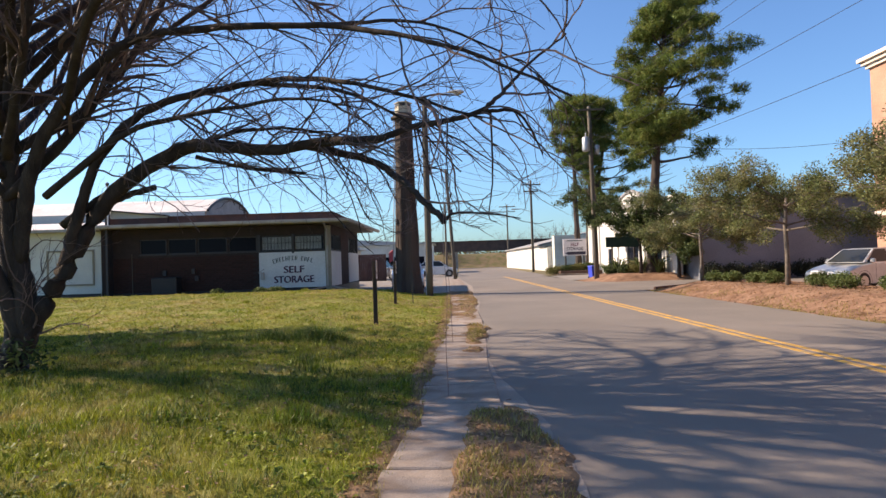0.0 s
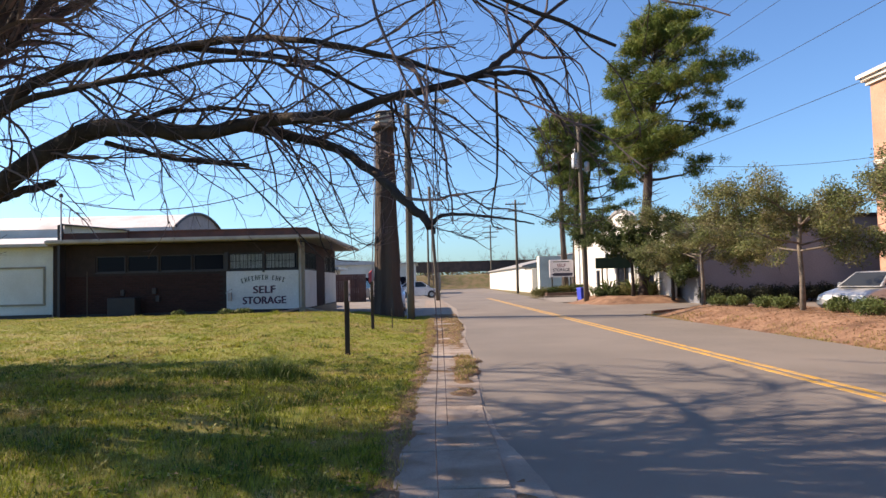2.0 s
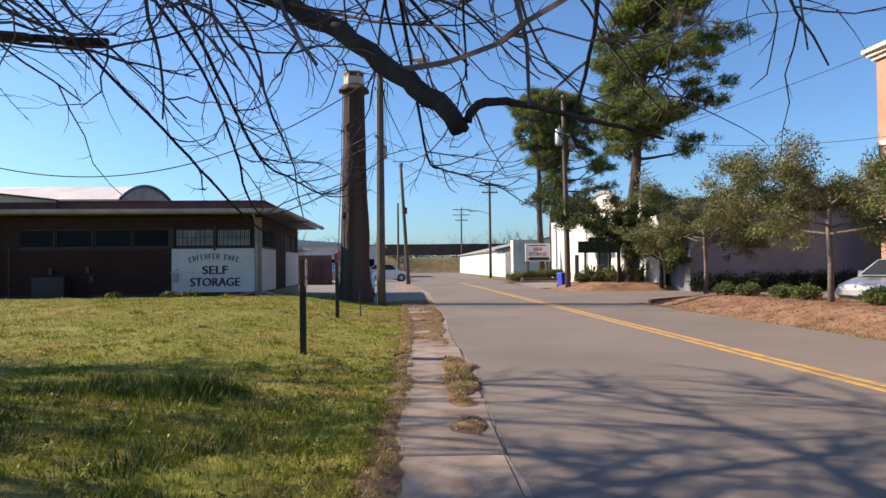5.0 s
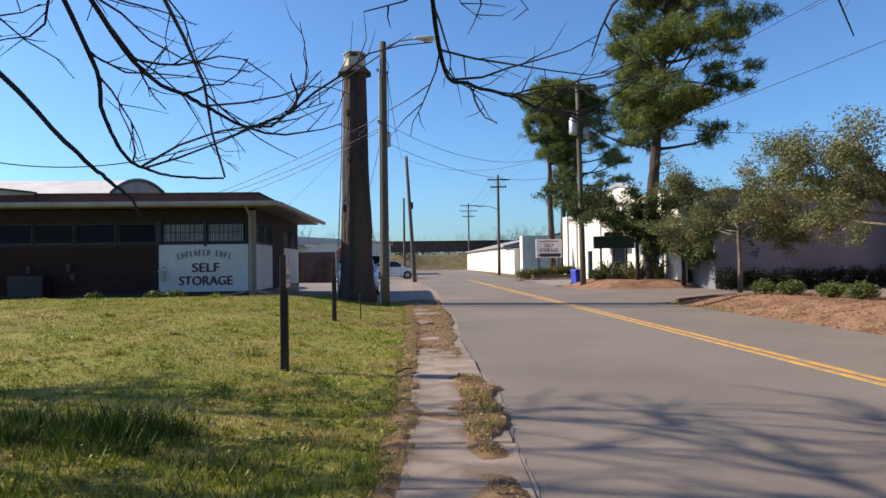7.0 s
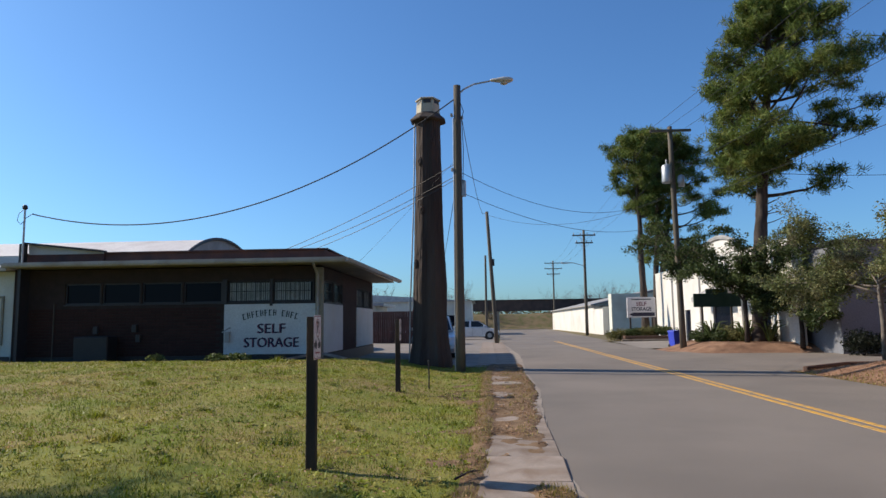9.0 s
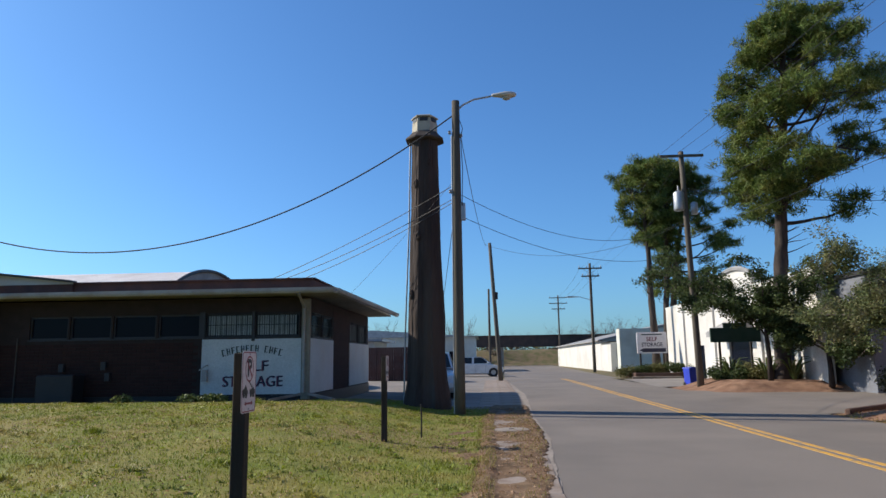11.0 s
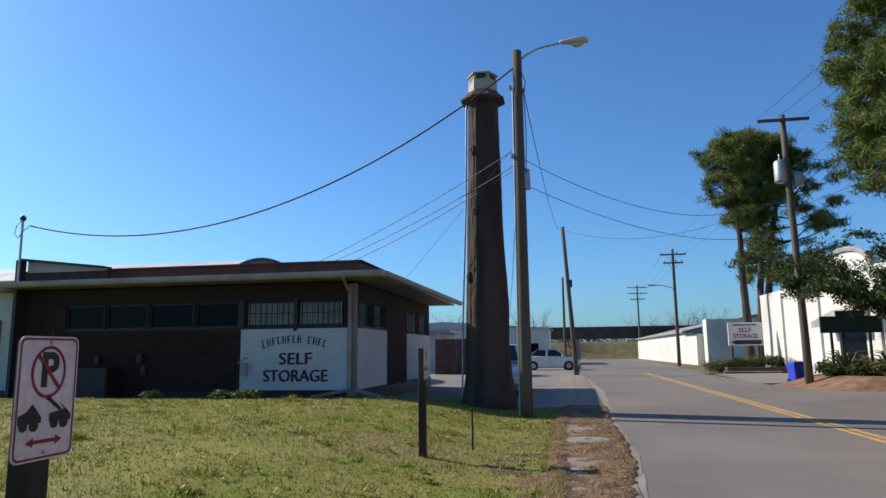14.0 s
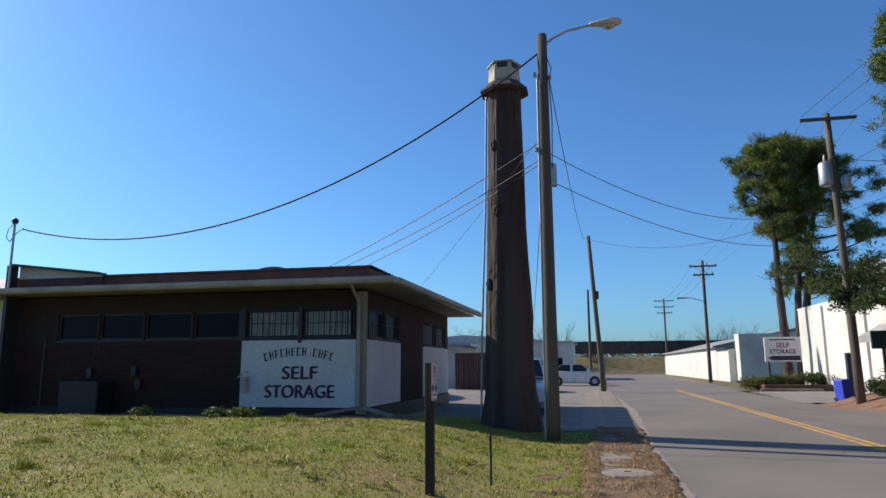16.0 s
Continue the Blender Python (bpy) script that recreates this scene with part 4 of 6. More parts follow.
wire((-15.6, 31.95, 5.5), (-0.72, 30.72, 8.75), 1.75, 0.022, 40, "thick sagging twisted service cable")
for z, x, zz in ((6.62, -7.35, 4.22), (6.22, -6.7, 4.30), (6.12, -6.2, 4.24)):
    wire((-0.72, 30.78, z), (x, 33.8, zz), 0.14, 0.011)
wire((-0.72, 30.78, 6.75), (-5.0, 36.0, 3.82), 0.05, 0.005)
wire((-0.6, 30.75, 6.35), (10.0, 44.6, 8.2), 1.25, 0.009)
wire((-0.6, 30.75, 5.7), (10.0, 44.6, 6.6), 0.9, 0.009)
wire((0.17, 58.5, 9.5), (10.0, 44.6, 8.0), 1.2, 0.01)
wire((-0.5, 30.7, 8.1), (0.17, 58.5, 9.4), 0.5, 0.012)
wire((-0.7, 30.75, 6.0), (-6.0, 92.0, 4.8), 1.0, 0.012)
for dx, z in ((-1.1, 11.5), (-0.3, 11.5), (0.7, 11.5), (0.0, 9.2), (0.0, 7.4)):
    wire((10.1 + dx, 44.5, z), (14.5 + dx, -30, z + 0.4), 1.1 + 0.1 * dx, 0.009, 40)
wire((10.1, 44.5, 9.7), (23.4, 33.0, 7.2), 0.9, 0.012)
for dx in (-1.0, 0.0, 1.0):
    wire((10.1 + dx, 44.7, 11.4), (10.75 + dx, 80.4, 10.5), 0.7, 0.006)
    wire((10.75 + dx, 80.6, 10.5), (12.9 + dx, 133, 12.0), 0.8, 0.009)

# ---- posts with no-parking signs ----
def signpost(x, y, z, h, lean, label):
    p = thing("sign_post", pose(x, y, z, 0, lean, 0), label, "sign", "roadside sign posts")
    part("post", Shape().chamfered(-0.05, -0.05, -0.1, 0.05, 0.05, h, 0.006), WOOD_POST, p, "dark square timber post")
    sg = Shape()
    def rounded(w, hh, r, x0):
        pts = []
        for cx, cz, a0 in ((w - r, hh - r, 0), (-w + r, hh - r, 90), (-w + r, -hh + r, 180), (w - r, -hh + r, 270)):
            for k in range(5):
                a = radians(a0 + 22.5 * k)
                pts.append((cx + r * math.cos(a), cz + r * math.sin(a)))
        return pts
    # the plate stands across x, its face towards +x
    turn = pose(0.053, 0, h - 0.215, 0, 0, 90)
    pl = part("plate", Shape().prism(rounded(0.1525, 0.2285, 0.03, 0), -0.003, 0.0), SIGN_WHITE, p, "white no-parking plate with dark red border", at=turn)
    outer, inner = rounded(0.146, 0.222, 0.026, 0), rounded(0.138, 0.214, 0.021, 0)
    k = len(outer)
    b = Shape()
    b.v = [(a, -0.0045, c) for a, c in outer] + [(a, -0.0045, c) for a, c in inner]
    b.f = [(i, (i + 1) % k, k + (i + 1) % k, k + i) for i in range(k)]
    part("border", b, SIGN_RED, pl)
    ring = Shape()
    for q in range(32):
        a = 2 * math.pi * q / 32
        ring.v += [(0.088 * math.cos(a), -0.0052, 0.095 + 0.098 * math.sin(a)), (0.076 * math.cos(a), -0.0052, 0.095 + 0.086 * math.sin(a))]
    ring.f = [(2 * q, 2 * ((q + 1) % 32), 2 * ((q + 1) % 32) + 1, 2 * q + 1) for q in range(32)]
    part("ring", ring, SIGN_RED, pl)
    part("slash", Shape().box(-0.085, -0.0068, -0.007, 0.085, -0.0058, 0.007, pose(0, 0, 0.095, 0, 48, 0)), SIGN_RED, pl)
    letters("P", 0.175, SIGN_BLACK, pl, pose(0.003, -0.004, 0.097, 90, 0, 0), 0.0006, 0.006, name="letter")
    trk = Shape()
    for ox, d in ((-0.078, 1), (0.074, -1)):
        trk.prism([(ox - 0.056, -0.092), (ox - 0.056, -0.06), (ox - 0.02 * d, -0.048), (ox + 0.01 * d, -0.02), (ox + 0.04, -0.055), (ox + 0.056, -0.07), (ox + 0.056, -0.092)], -0.0045, -0.0035)
        trk.lathe([(0.023, 0), (0.023, 0.0012)], 14, m=pose(ox + 0.02, -0.0045, -0.098, 90, 0, 0))
        trk.lathe([(0.020, 0), (0.020, 0.0012)], 14, m=pose(ox - 0.03, -0.0045, -0.098, 90, 0, 0))
    trk.prism([(-0.005, -0.005), (0.07, -0.055), (0.078, -0.045), (0.008, 0.006)], -0.0052, -0.0047)
    part("tow_symbol", trk, SIGN_BLACK, pl)
    part("arrow", Shape().prism([(-0.09, -0.16), (-0.055, -0.142), (-0.055, -0.153), (0.055, -0.153), (0.055, -0.142), (0.09, -0.16), (0.055, -0.178), (0.055, -0.167), (-0.055, -0.167), (-0.055, -0.178)], -0.0048, -0.0040), SIGN_RED, pl)
    for zz in (0.205, -0.2):
        part("bolt", Shape().lathe([(0.008, 0), (0.008, 0.004), (0.003, 0.006)], 6, m=pose(0, -0.003, zz, 90, 0, 0)), GALV, pl)
    return p


signpost(-1.71, 16.6, lawn_height(-1.71, 16.6), 1.56, 0.0, "dark timber post with a white no-parking tow-away sign")
signpost(-1.75, 23.95, lawn_height(-1.75, 23.95), 1.52, 0.0, "dark timber post standing on the lawn with a small sign")
stake = thing("iron_stake", pose(-1.18, 25.0, lawn_height(-1.18, 25.0)), "thin dark iron stake driven into the lawn", "stake")
part("rod", Shape().tube([(0, 0, -0.15), (0.005, 0, 0.3), (0, 0, 0.62)], 0.016, 6), IRON, stake)
part("tip", Shape().lathe([(0.02, 0), (0.022, 0.02), (0.012, 0.035)], 6, (0, 0, 0.61)), IRON, stake)

# ---- green board, freestanding sign, bin ----
gs = thing("green_sign", pose(12.2, 45.4, 0.25), "dark green wooden sign board on two posts", "sign")
part("board", Shape().chamfered(-1.2, -0.05, 1.92, 1.2, 0.05, 2.62, 0.02), GREEN_SIGN, gs)
part("board_cap", Shape().box(-0.55, -0.05, 2.623, 0.55, 0.05, 2.85), GREEN_SIGN, gs)
for x in (-0.75, 0.75):
    part("post", Shape().chamfered(x - 0.05, 0.053, -0.3, x + 0.05, 0.15, 2.5, 0.01), WOOD_POST, gs)
fs = thing("storage_sign", pose(12.35, 63.0, 0.0), "white freestanding sign with faded storage lettering", "sign")
bd = part("board", Shape().chamfered(-1.1, -0.06, 1.75, 1.1, 0.06, 3.3, 0.03), SIGN_WHITE, fs)
letters("SELF", 0.42, LETTER_RED, bd, pose(0, -0.064, 2.78, 90, 0, 0), 0.002, 0.008)
letters("STORAGE", 0.40, LETTER_NAVY, bd, pose(0, -0.064, 2.38, 90, 0, 0), 0.002, 0.008, squeeze=0.88)
part("phone_bar", Shape().prism([(-0.95, 1.98), (-0.65, 2.12), (1.0, 2.12), (1.0, 1.84), (-0.65, 1.84)], -0.067, -0.061), LETTER_NAVY, bd)
part("top_bar", Shape().box(-0.75, -0.066, 3.1, 0.75, -0.061, 3.18), LETTER_GREEN, bd)
for x in (-0.85, 0.85):
    part("post", Shape().chamfered(x - 0.06, 0.063, -0.2, x + 0.06, 0.18, 3.2, 0.01), WOOD_POST, fs)
bn = thing("recycling_bin", pose(10.6, 47.6, 0.02, 0, 0, 20) @ Matrix.Scale(0.88, 4), "blue plastic wheeled recycling bin by the kerb", "bin")
part("body", Shape().prism([(-0.27, 0.05), (-0.33, 0.98), (0.33, 0.98), (0.27, 0.05)], -0.28, 0.28), BLUE_BIN, bn)
part("lid", Shape().prism([(-0.36, 0.985), (-0.34, 1.04), (0.0, 1.08), (0.34, 1.04), (0.36, 0.985)], -0.34, 0.32), BLUE_BIN, bn)
for x in (-0.29, 0.29):
    part("wheel", Shape().lathe([(0.1, -0.03), (0.1, 0.03)], 12, m=pose(x, 0.26, 0.1, 0, 90, 0)), TYRE, bn)
part("handle", Shape().tube([(-0.25, 0.32, 0.98), (-0.25, 0.4, 0.98), (0.25, 0.4, 0.98), (0.25, 0.32, 0.98)], 0.02, 6), BLUE_BIN, bn)

# ---- vehicles ----
def car(name, m, paint, label, suv=0.0, length=4.45):
    c = thing(name, m, label, "car")
    k = length / 4.45
    h = 1.48 + suv
    side = [(-2.22, 0.42), (-2.22, 0.58), (-2.12, 0.72), (-1.8, 0.82), (-1.2, 0.94), (-0.95, 0.985), (0.95, 1.02), (1.75, 1.04), (2.12, 1.0), (2.2, 0.75), (2.17, 0.42), (1.9, 0.24), (-1.95, 0.22)]
    side = [(x * k, z + (suv * 0.6 if z > 0.6 else 0)) for x, z in side]
    body = Shape()
    n = len(side)
    rings = ((-0.90, 0.05), (-0.84, 0.0), (0.84, 0.0), (0.90, 0.05))
    cz = 0.62
    for yy, ins in rings:
        body.v += [(x * (1 - ins * 0.4), yy, cz + (z - cz) * (1 - ins * 2)) for x, z in side]
    body.f = [tuple(range(n)), tuple(range(4 * n - 1, 3 * n - 1, -1))] + [(r * n + i, r * n + n + i, r * n + n + (i + 1) % n, r * n + (i + 1) % n) for r in range(3) for i in range(n)]
    part("body", body, paint, c, smooth=False)
    zb = 0.985 + suv * 0.6
    x0, x1, x2, x3 = -1.25 * k, -0.45 * k, (0.85 + suv) * k, (1.75 + suv * 0.6) * k
    cab = Shape()
    cab.v = [(x0, -0.80, zb), (x3, -0.80, zb), (x3, 0.80, zb), (x0, 0.80, zb), (x1, -0.62, h), (x2, -0.62, h), (x2, 0.62, h), (x1, 0.62, h), ((x1 + x2) / 2, -0.60, h + 0.03), ((x1 + x2) / 2, 0.60, h + 0.03)]
    cab.f = [(0, 1, 5, 8, 4), (2, 3, 7, 9, 6), (3, 0, 4, 7), (1, 2, 6, 5), (4, 8, 9, 7), (8, 5, 6, 9)]
    part("roof", cab, paint, c)
    def pane(a, b, cc, d, nm):
        s = Shape()
        ctr = (Vector(a) + Vector(b) + Vector(cc) + Vector(d)) / 4
        nrm = (Vector(b) - Vector(a)).cross(Vector(d) - Vector(a)).normalized()
        if nrm.dot(ctr - Vector((0.3, 0, 1.1))) < 0:
            nrm = -nrm
        q = [ctr + (Vector(p) - ctr) * 0.9 + nrm * 0.012 for p in (a, b, cc, d)]
        s.add(q + [p - nrm * 0.01 for p in q], [(0, 1, 2, 3), (7, 6, 5, 4), (0, 4, 5, 1), (1, 5, 6, 2), (2, 6, 7, 3), (3, 7, 4, 0)])
        part(nm, s, CAR_GLASS, c)
    pane((x0, -0.80, zb), (x0, 0.80, zb), (x1, 0.62, h), (x1, -0.62, h), "windscreen")
    pane((x3, -0.80, zb), (x3, 0.80, zb), (x2, 0.62, h), (x2, -0.62, h), "rear_window")
    for t in (-1, 1):
        xm, xt = (x0 + x3) / 2, (x1 + x2) / 2
        pane((x0 + 0.1, 0.80 * t, zb), (xm - 0.03, 0.80 * t, zb), (xt - 0.03, 0.61 * t, h), (x1, 0.62 * t, h), "side_window")
        pane((xm + 0.03, 0.80 * t, zb), (x3 - 0.1, 0.80 * t, zb), (x2, 0.62 * t, h), (xt + 0.03, 0.61 * t, h), "side_window")
        for xx in (-1.38 * k, 1.36 * k):
            w = part("wheel", Shape().lathe([(0.2, -0.11), (0.32, -0.1), (0.34, -0.06), (0.34, 0.06), (0.32, 0.1), (0.2, 0.11)], 18, m=pose(xx, 0.8 * t, 0.34, 90, 0, 0)), TYRE, c, smooth=False)
            part("rim", Shape().lathe([(0.21, -0.115), (0.19, -0.118), (0.05, -0.1), (0.05, 0.1), (0.19, 0.118), (0.21, 0.115)], 10, m=pose(xx, 0.8 * t, 0.34, 90, 0, 0)), RIM, w)
            part("wheel_arch", Shape().lathe([(0.36, -0.005), (0.40, 0.012), (0.405, -0.01)], 18, m=pose(xx, 0.893 * t, 0.34, 90, 0, 0)), DARK_TRIM, c)
        part("headlight", Shape().chamfered(-2.19 * k, 0.48 * t - 0.2, 0.58 + suv * 0.5, -1.98 * k, 0.48 * t + 0.2, 0.73 + suv * 0.5, 0.03), HEADLIGHT, c)
        part("tail_light", Shape().chamfered(2.02 * k, 0.68 * t - 0.13, 0.72 + suv * 0.5, 2.2 * k, 0.68 * t + 0.13, 0.95 + suv * 0.5, 0.02), TAIL, c)
        part("mirror", Shape().chamfered(x0 + 0.3, 0.9 * t - 0.09, zb + 0.02, x0 + 0.42, 0.9 * t + 0.09, zb + 0.16, 0.03), paint, c)
        part("door_handle", Shape().box(0.05, 0.903 * t - 0.012, 0.84 + suv * 0.5, 0.22, 0.903 * t + 0.012, 0.87 + suv * 0.5), paint, c)
        for xx in (-0.75 * k, 0.12 * k, 1.0 * k):
            part("door_gap", Shape().box(xx, 0.901 * t - 0.003, 0.4, xx + 0.012, 0.901 * t + 0.003, 0.95 + suv * 0.5), DARK_TRIM, c)
    part("grille", Shape().chamfered(-2.205 * k, -0.36, 0.36, -2.14 * k, 0.36, 0.52, 0.02), DARK_TRIM, c)
    part("number_plate", Shape().box(2.185 * k, -0.16, 0.62, 2.205 * k, 0.16, 0.74), SIGN_WHITE, c)
    return c


SILVER, WHITE_P, DARK_P = car_paint("silver car paint", (0.46, 0.47, 0.475)), car_paint("white car paint", (0.75, 0.75, 0.74)), car_paint("dark car paint", (0.03, 0.035, 0.05))
car("parked_hatchback", pose(16.1, 25.6, 0.025, 0, 0, 22), SILVER, "silver hatchback parked nose-out behind the shrubs", 0.04)
car("parked_suv", pose(-2.08, 39.7, 0.06, 0, 0, 92), WHITE_P, "white sport utility car parked behind the tower", 0.25, 4.6)
car("parked_pickup", pose(-0.9, 70.5, 0.02, 0, 0, 184), WHITE_P, "white car parked at the yard edge", 0.15, 4.6)
car("parked_sedan", pose(-1.2, 78.5, 0.02, 0, 0, 178), DARK_P, "dark sedan parked in the yard", 0.0)
car("parked_dark_suv", pose(-6.2, 64.0, 0.08, 0, 0, 80), DARK_P, "dark sport utility car parked in front of the shed", 0.25, 4.5)
car("parked_grey_car", pose(-3.6, 57.0, 0.08, 0, 0, 96), SILVER, "silver car parked in the yard", 0.05)
fence = thing("wood_fence", pose(-8.2, 58.8, 0.05), "red-brown board fence beside the shed", "fence")
for k in range(20):
    part("board", Shape().chamfered(0.16 * k, -0.02, 0, 0.16 * k + 0.15, 0.02, 2.35, 0.008), FENCE_WOOD, fence)
part("rail", Shape().box(0, 0.023, 0.5, 3.2, 0.1, 0.62).box(0, 0.023, 1.8, 3.2, 0.1, 1.92), FENCE_WOOD, fence)
flag = thing("small_flag", pose(-3.3, 45.0, 0.1), "small faded flag on a thin pole by the building", "flag")
part("staff", Shape().tube([(0, 0, 0), (0, 0, 2.5)], 0.015, 6), GALV, flag)
part("cloth", Shape().add([(0.02, 0, 1.7), (0.02, 0, 2.4), (-0.2, 0.05, 2.3), (-0.35, -0.02, 2.1), (-0.3, 0.02, 1.5)], [(0, 1, 2, 3, 4)]), FLAG_RED, flag)

# ---- bare tree over the walk ----
def near_walk(p):
    over_walk = -2 < p[1] < 16.5 and -0.75 < p[0] < 0.6 and p[2] < 1.88
    return over_walk or (p[0] > -4.5 and (p[2] < 1.78 or p[1] > 10.4 - 0.12 * p[0] or p[0] > 1.9)) and p[2] < 5.2


def spline(points, n):
    """A smooth run through control points (Catmull-Rom), n steps a span."""
    p = [Vector(q) for q in points]
    p = [p[0] * 2 - p[1]] + p + [p[-1] * 2 - p[-2]]
    out = []
    for i in range(1, len(p) - 2):
        for k in range(n):
            t = k / n
            out.append(0.5 * (2 * p[i] + (p[i + 1] - p[i - 1]) * t + (2 * p[i - 1] - 5 * p[i] + 4 * p[i + 1] - p[i + 2]) * t * t + (3 * p[i] - p[i - 1] - 3 * p[i + 1] + p[i + 2]) * t ** 3))
    return out + [p[-2]]


def grow(rng, start, way, length, bend, droop, n):
    pts, d = [Vector(start)], Vector(way).normalized()
    for k in range(n):
        d = (d + Vector((rng.uniform(-bend, bend), rng.uniform(-bend, bend), rng.uniform(-bend, bend) - droop))).normalized()
        pts.append(pts[-1] + d * (length / n))
    return pts


def side_way(rng, d, spread):
    r = Vector((rng.gauss(0, 1), rng.gauss(0, 1), rng.gauss(0, 0.8)))
    r = r - d * r.dot(d)
    return (d * (1 - spread) + r.normalized() * spread).normalized()


CROWN_R = 0.085      # start of the upper crown's limbs
def branch_out(rng, twigs, path, r0, level, density, droop, keep, scale=1.0):
    """Side shoots along a path, which carry finer ones in turn."""
    total = sum((path[i + 1] - path[i]).length for i in range(len(path) - 1))
    count = max(1, int(total * density[level]))
    for k in range(count):
        f = rng.uniform(0.12 if level else 0.22, 1.0) * (len(path) - 1)
        i = min(int(f), len(path) - 2)
        p = path[i].lerp(path[i + 1], f - i)
        d = (path[i + 1] - path[i]).normalized()
        length = scale * (rng.uniform(0.8, 2.2), rng.uniform(0.25, 0.8), rng.uniform(0.07, 0.24))[level]
        n = (9, 5, 2)[level]
        r = (rng.uniform(0.016, 0.034) if r0 == CROWN_R else min(r0 * 0.55, rng.uniform(0.009, 0.018)), rng.uniform(0.004, 0.0065), rng.uniform(0.002, 0.0034))[level] * (1 if scale < 1.6 else 1.8)
        pts = grow(rng, p, side_way(rng, d, rng.uniform(0.25, 0.58)), length, (0.24, 0.36, 0.42)[level], (droop + 0.03, droop - 0.05, droop - 0.12)[level], n)
        if keep and any(near_walk(q) for q in pts):
            continue
        twigs.tube(pts, [r * (1 - 0.65 * q / n) for q in range(n + 1)], (4, 3, 3)[level], cap=False)
        if level < 2:
            branch_out(rng, twigs, pts, r, level + 1, density, droop, keep, scale)


def bare_tree(name, m, limbs, label, density, droop, seed, keep=False, scale=1.0, steps=7):
    t = thing(name, m, label, "tree")
    rng = random.Random(seed)
    twigs = Shape()
    for pts, r0, r1, *thin in limbs:
        path = spline(pts, steps)
        n = len(path)
        path = [p + Vector((rng.uniform(-1, 1), rng.uniform(-1, 1), rng.uniform(-1, 1))) * min(0.012, 0.22 * r0) * scale for p in path]
        rad = [(r0 + (r1 - r0) * (k / (n - 1)) ** 0.8) * rng.uniform(0.94, 1.07) for k in range(n)]
        part("limb", Shape().tube(path, rad, 9), BARK, t, smooth=True)
        branch_out(rng, twigs, path, r0, 0 if r0 > 0.0115 else 1, [q * (thin[0] if thin else 1) for q in density], droop, keep, scale)
    tagged(part("brushwood", twigs, TWIG, t, "fine bare winter twigs"), kind="stuff")
    return t


